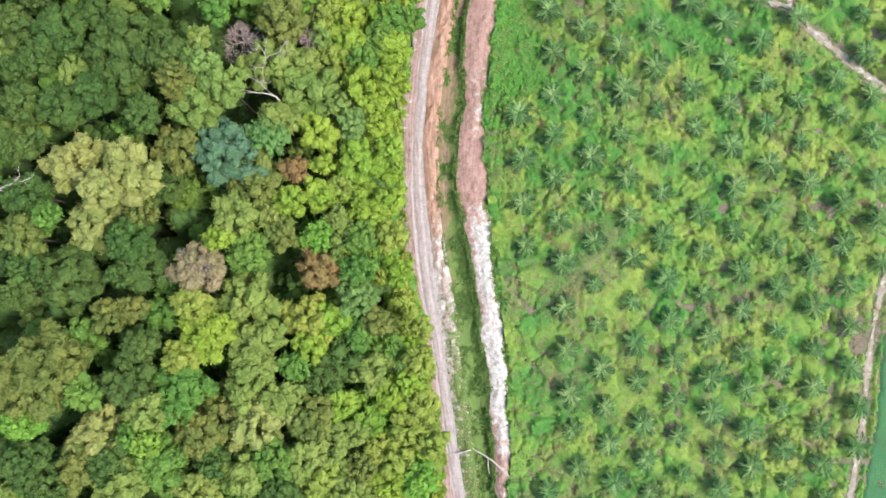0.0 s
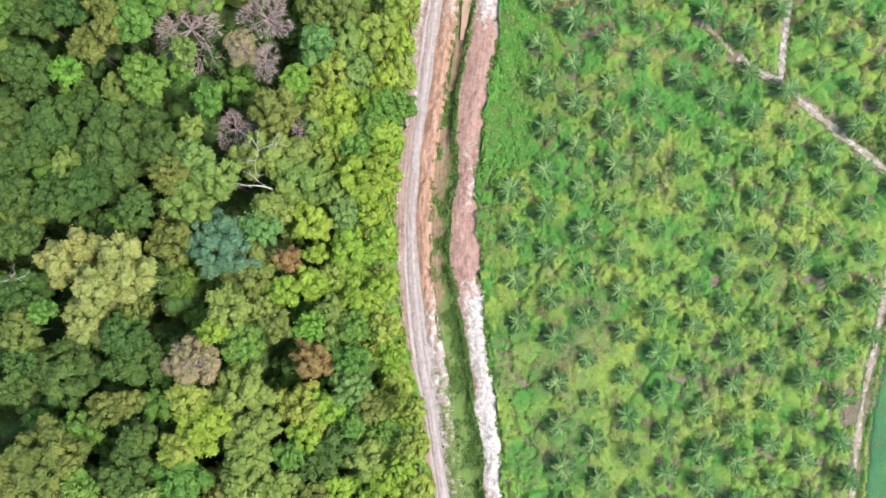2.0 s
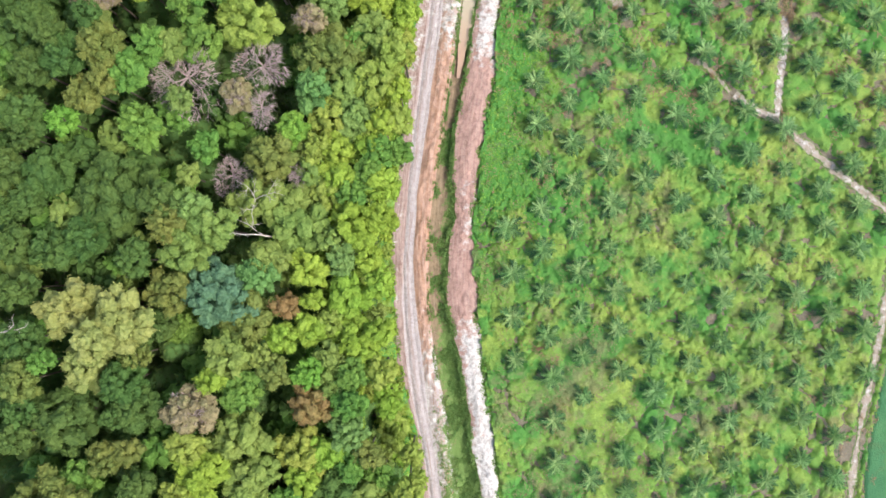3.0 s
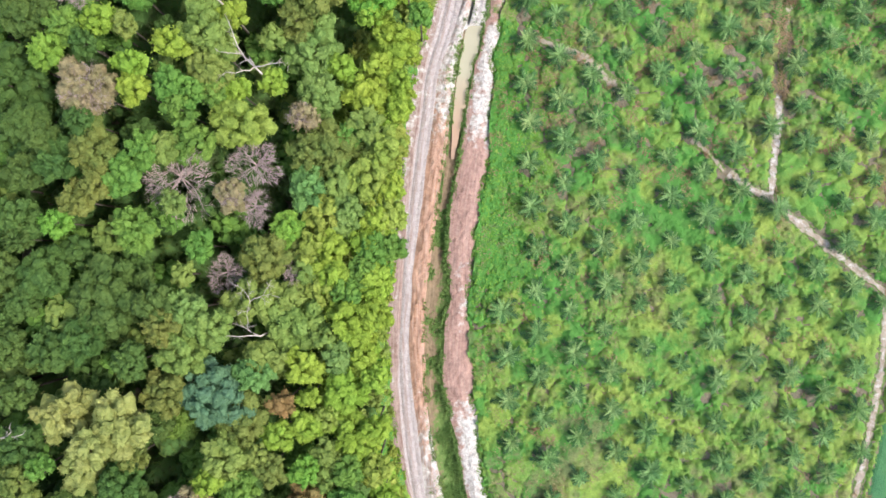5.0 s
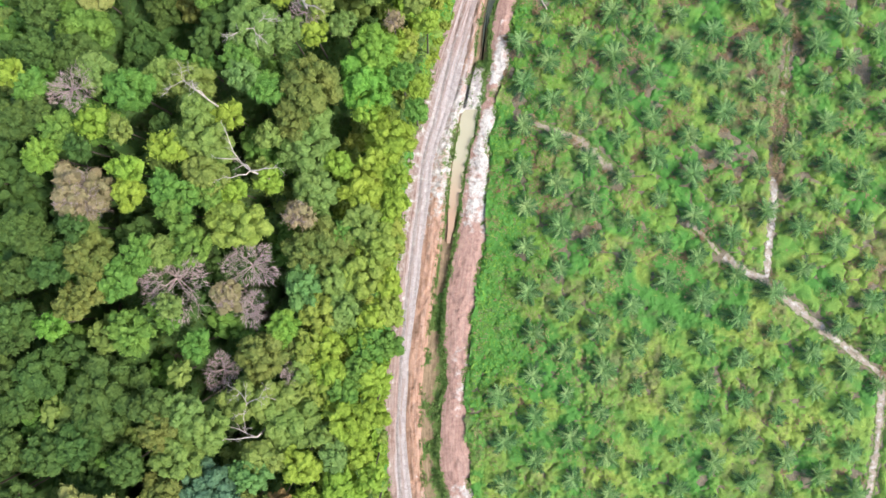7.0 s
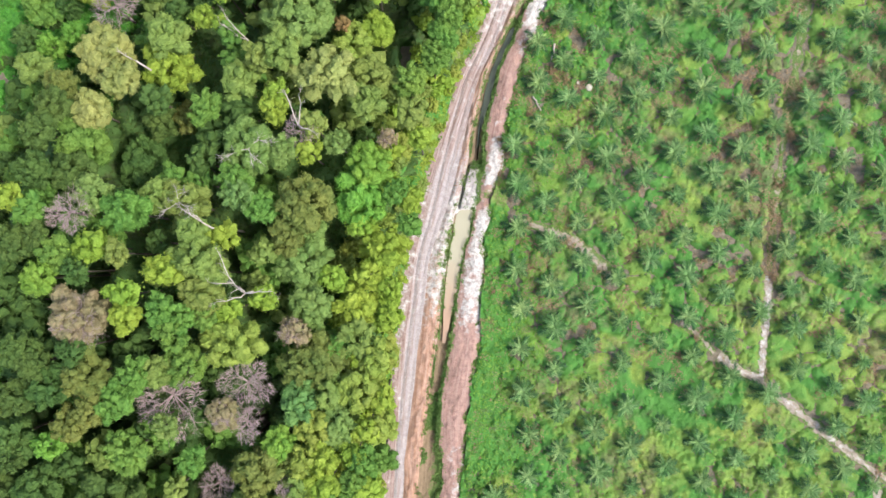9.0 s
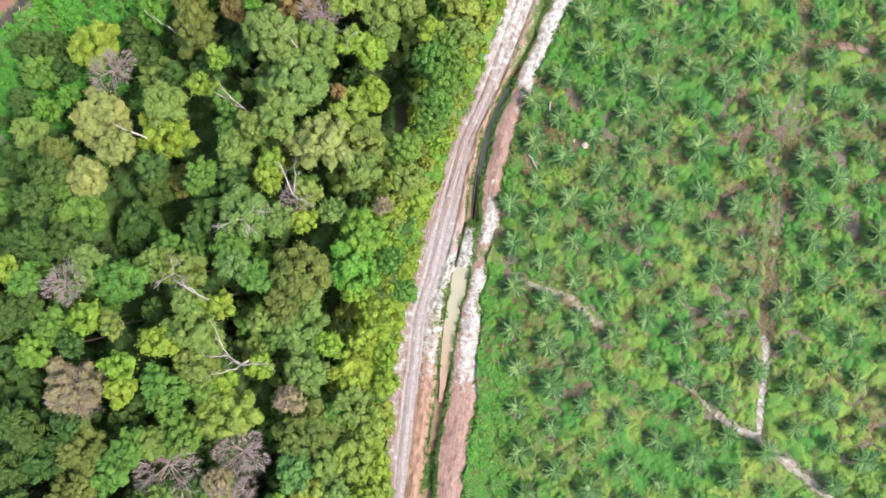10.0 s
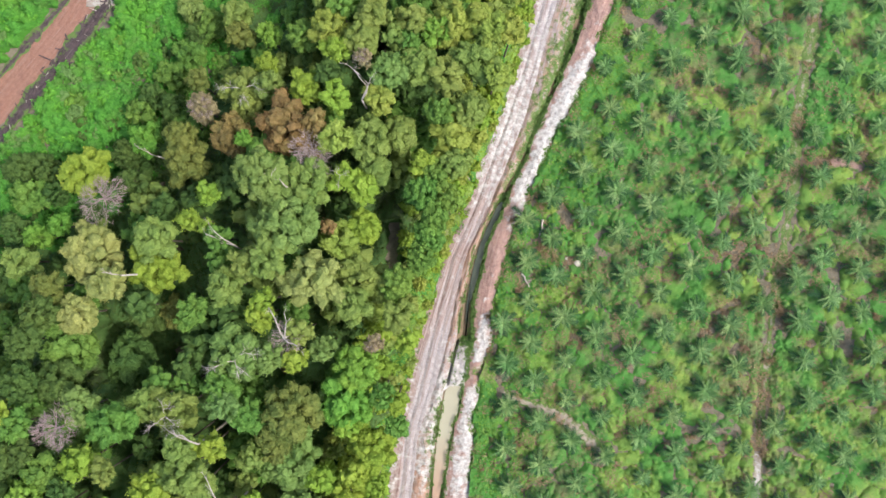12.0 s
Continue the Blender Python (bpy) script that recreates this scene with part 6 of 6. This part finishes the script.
# the rest of the lower storey, too many to tell apart
pieces_v, pieces_f, pieces_m, base = [], [], [], 0
for kind, x, y, top, r in LOW_TREES:
    src = LOW_CROWNS[int(fill_rng.integers(0, 4))]
    k, turn = r / 3.4, fill_rng.uniform(0, 6.28)
    v = src[0] * k
    v = np.stack([v[:, 0] * math.cos(turn) - v[:, 1] * math.sin(turn) + x, v[:, 0] * math.sin(turn) + v[:, 1] * math.cos(turn) + y, v[:, 2] + top], 1)
    stem_v, stem_f = tube([(x, y, -0.1), (x, y, top - r * 0.5)], [0.3, 0.15], 6)
    pieces_v += [v, np.array(stem_v)]
    pieces_f += (src[1] + base).tolist() + [[i + base + len(v) for i in q] for q in stem_f]
    pieces_m += [LOW_SLOTS.index(kind)] * len(src[1]) + [len(LOW_SLOTS)] * len(stem_f)
    base += len(v) + len(stem_v)
me = mesh_of("understorey", np.concatenate(pieces_v), pieces_f, LEAVES[LOW_SLOTS[0]], False)
for kind in LOW_SLOTS[1:]:
    me.materials.append(LEAVES[kind])
me.materials.append(BARK)
me.polygons.foreach_set("material_index", pieces_m)
tagged(new("understorey", me), "young trees crowded under and between the tall ones", "young trees", kind="stuff")


def joined_crowns(name, spots, slots, label, category):
    """Many small leafy crowns as one object."""
    verts, faces, index, base = [], [], [], 0
    for kind, x, y, top, r in spots:
        src = SCRUB_CROWNS[int(fill_rng.integers(0, 4))]
        k, turn = r / 3.4, fill_rng.uniform(0, 6.28)
        v = src[0] * k
        verts.append(np.stack([v[:, 0] * math.cos(turn) - v[:, 1] * math.sin(turn) + x, v[:, 0] * math.sin(turn) + v[:, 1] * math.cos(turn) + y, v[:, 2] + top], 1))
        faces += (src[1] + base).tolist()
        index += [slots.index(kind)] * len(src[1])
        base += len(v)
    me = mesh_of(name, np.concatenate(verts), faces, LEAVES[slots[0]], False)
    for kind in slots[1:]:
        me.materials.append(LEAVES[kind])
    me.polygons.foreach_set("material_index", index)
    tagged(new(name, me), label, category, kind="stuff")


spots = []
for _ in range(680):
    x, y = fill_rng.uniform(-100, -34), fill_rng.uniform(124, 200)
    red = 0.752 * (x + 91) - 0.659 * (y - 154.5)
    west = (y - 141) * 0.75 - (x + 62) * 0.66
    if not (6.2 < red < 48 or -30 < red < -7.0) or west < -5:
        continue
    r = fill_rng.uniform(1.0, 2.3)
    shades = ("fresh", "fresh", "fresh", "fresh", "vivid", "teal") if red < 15 + fill_rng.uniform(-5, 5) else ("green", "dark", "teal", "fresh", "dark", "green")
    spots.append((shades[int(fill_rng.integers(0, 6))], x, y, r * 1.0 + fill_rng.uniform(0.4, 1.2), r))
joined_crowns("scrub_bushes", spots, ["fresh", "vivid", "teal", "green", "dark"], "crowded bright green bushes of the regrowth", "bushes")


# ---- bushes at the forest's edge ----
def bush(kind, x, y, top, radius):
    root = tagged(new("bush"), {"bright": "yellow-green leafy bush at the forest edge", "vivid": "fresh green bush at the forest edge",
                                "olive": "dull green bush at the forest edge", "green": "mid-green leafy bush at the forest edge",
                                "yellow": "yellowish bush at the forest edge"}[kind], "bush", "bushes along the road")
    root.matrix_basis = pose(x, y, 0)
    part("stem", TRUNKS[0], root, "", Matrix.Diagonal((0.3, 0.3, max(0.4, top * 0.6), 1)))
    k = radius / 2.2
    ob = part("crown", SMALL_CROWNS[int(fill_rng.integers(0, 4))], root, "", pose(0, 0, top, 0, 0, fill_rng.uniform(0, 360)) @ Matrix.Diagonal((k, k, k * 1.1, 1)))
    paint(ob, LEAVES[kind])


EDGE_KINDS = ["bright", "yellow", "yellow", "olive", "bright", "bright"]
BUSH_KINDS = ["bright", "bright", "olive", "yellow", "olive", "bright"]
y = -66.0
while y < 192:
    for inland in (0.0, 0.6, 3.2, 6.2, 9.0, 11.8):
        if fill_rng.random() < 0.86:
            r = fill_rng.uniform(0.8, 1.9) if inland < 2 else fill_rng.uniform(1.8, 3.0)
            by = y + fill_rng.uniform(-2, 2)
            bx = float(at(EDGE, by)) - inland - fill_rng.uniform(0, 1.2)
            if not (abs(bx + 2.5 - 0.1 * (by - 122)) < 3 and abs(by - 123) < 7):
                bush((BUSH_KINDS if inland > 4 else EDGE_KINDS)[int(fill_rng.integers(0, 6))], bx, by, r * 0.9 + inland * 0.75, r)
    y += 4.3


# ---- standing dead trees ----
branched_snag(-30.4, 75.8, 30.0, (((-1.5, 1.5, 1.0), (-3.0, 4.4, 2.0), (-4.0, 7.5, 3.0)), ((-1.8, -0.8, 0.5), (-4.6, -1.4, 1.5)), ((-1.8, 1.9, 1.5), (-5.6, 2.0, 2.5)), ((2.5, 0.3, 0.5), (5.3, 0.4, 1.5)), ((-0.3, 0.9, 1.5), (-1.7, 0.3, 2.0)),))
branched_snag(-30.8, 123.8, 21.0, (((-2.2, 1.1, 2.0), (-5.2, 2.8, 5.0)), ((-2.3, 1.9, 3.5), (-4.0, 4.2, 6.0)),))
branched_snag(-48.9, 142.9, 15.0, (((-1.3, 0.6, 2.0), (-2.9, 1.3, 3.5)),))
branched_snag(-20.7, 135.4, 26.0, (((-0.8, 1.1, 2.0), (-1.9, 2.1, 4.0)),))
branched_snag(-36.7, 87.8, 29.0, (((-2.2, 2.1, 2.0), (-3.9, 2.9, 3.0), (-5.8, 4.8, 4.0)), ((-2.9, 2.2, 3.0), (-3.1, 3.6, 4.0)),))
branched_snag(-51.0, 119.0, 28.0, (((-0.9, 0.3, 2.0), (-1.9, 0.7, 4.0)),))
branched_snag(-79.1, 8.0, 28.0, (((4.2, 1.0, 2.0), (7.9, 1.7, 3.5)), ((3.9, 0.8, 2.0), (5.7, 2.1, 3.0)),))
branched_snag(-30.4, 26.5, 25.0, (((-2.1, 0.2, 1.5), (-5.3, 0.4, 3.0)), ((-1.6, 1.0, 1.5), (-3.5, 2.4, 3.0)),))
branched_snag(-6.4, 152.0, 25.0, (((1.1, 1.5, 2.0), (2.0, 3.0, 3.5)), ((1.3, 2.0, 2.0), (-0.6, 4.2, 4.0)), ((1.5, 2.4, 2.5), (-1.8, 5.3, 4.5)),))
branched_snag(-21.0, 107.0, 28.0, (((-0.9, 2.8, 1.5), (-2.1, 6.0, 3.0)), ((0.6, 2.2, 1.5), (0.7, 4.9, 3.0)), ((2.1, -1.0, 1.0), (3.3, -1.9, 2.0)),))


# ---- odd things lying about ----
def fallen_log(x, y, length, turn, seed):
    rng = np.random.default_rng(seed)
    n = 7
    pts = [(length * k / (n - 1), 0.12 * rng.normal(), 0.22 + 0.05 * rng.normal()) for k in range(n)]
    v, f = tube(pts, [0.26 - 0.022 * k for k in range(n)], 8)
    log = tagged(new("fallen_log"), "bleached grey fallen log lying among the palms", "log", "fallen logs")
    log.matrix_basis = pose(x, y, 0.15, 0, 0, turn)
    part("stem", mesh_of("stem", v, f, PALE_BARK), log)
    out = []
    branches(rng, pts[3], (0.5, 0.8, 0.3), 1.1, 0.08, 1, out, 0.6)
    v, f = join(out)
    part("branch_stub", mesh_of("branch_stub", v, f, PALE_BARK), log)


def pale_stone(x, y, size, seed):
    rng = np.random.default_rng(seed)
    bm = bmesh.new()
    bmesh.ops.create_icosphere(bm, subdivisions=3, radius=size)
    for q in bm.verts:
        q.co *= 1 + 0.22 * noise.noise(q.co * 1.7 / size + Vector((seed, 0, 0)))
        q.co.z *= 0.6
    me = bpy.data.meshes.new("pale_stone")
    bm.to_mesh(me)
    bm.free()
    me.materials.append(STONE)
    tagged(new("pale_stone", me), "pale yellowish lump of stone on bare soil", "stone", "pale stones").matrix_basis = pose(x, y, size * 0.3, 0, 0, 40 * seed)


def fallen_tree(stem, limbs, label):
    """A slender dead tree that lies across the ditch."""
    root = tagged(new("fallen_tree"), label, "dead tree")
    root.matrix_basis = pose(*stem[0], 0)
    for name, line, thick in [("stem", stem, 0.26)] + [("limb", q, 0.19) for q in limbs]:
        path = curve_through(line)[::4]
        n = len(path)
        points = [(x - stem[0][0], y - stem[0][1], 0.55 + 0.12 * math.sin(0.9 * k)) for k, (x, y) in enumerate(path)]
        part(name, mesh_of(name, *tube(points, [thick * (1 - 0.55 * k / (n - 1)) for k in range(n)], 7), PALE_BARK), root)


fallen_tree([(16.6, -49.0), (14.2, -46.6), (11.5, -44.3), (9.4, -43.4), (7.3, -42.2), (6.0, -40.6)], [[(11.5, -44.3), (11.4, -46.2), (12.0, -48.6)], [(8.2, -42.8), (5.4, -43.5), (2.6, -43.9)]],
            "slender bleached dead tree lying across the ditch")
fallen_log(31.5, 130.0, 3.7, -103, 10)
fallen_log(26.4, 118.2, 3.8, -62, 2)
pale_stone(39.1, 120.1, 0.75, 1)
pale_stone(36.7, 121.2, 0.4, 2)
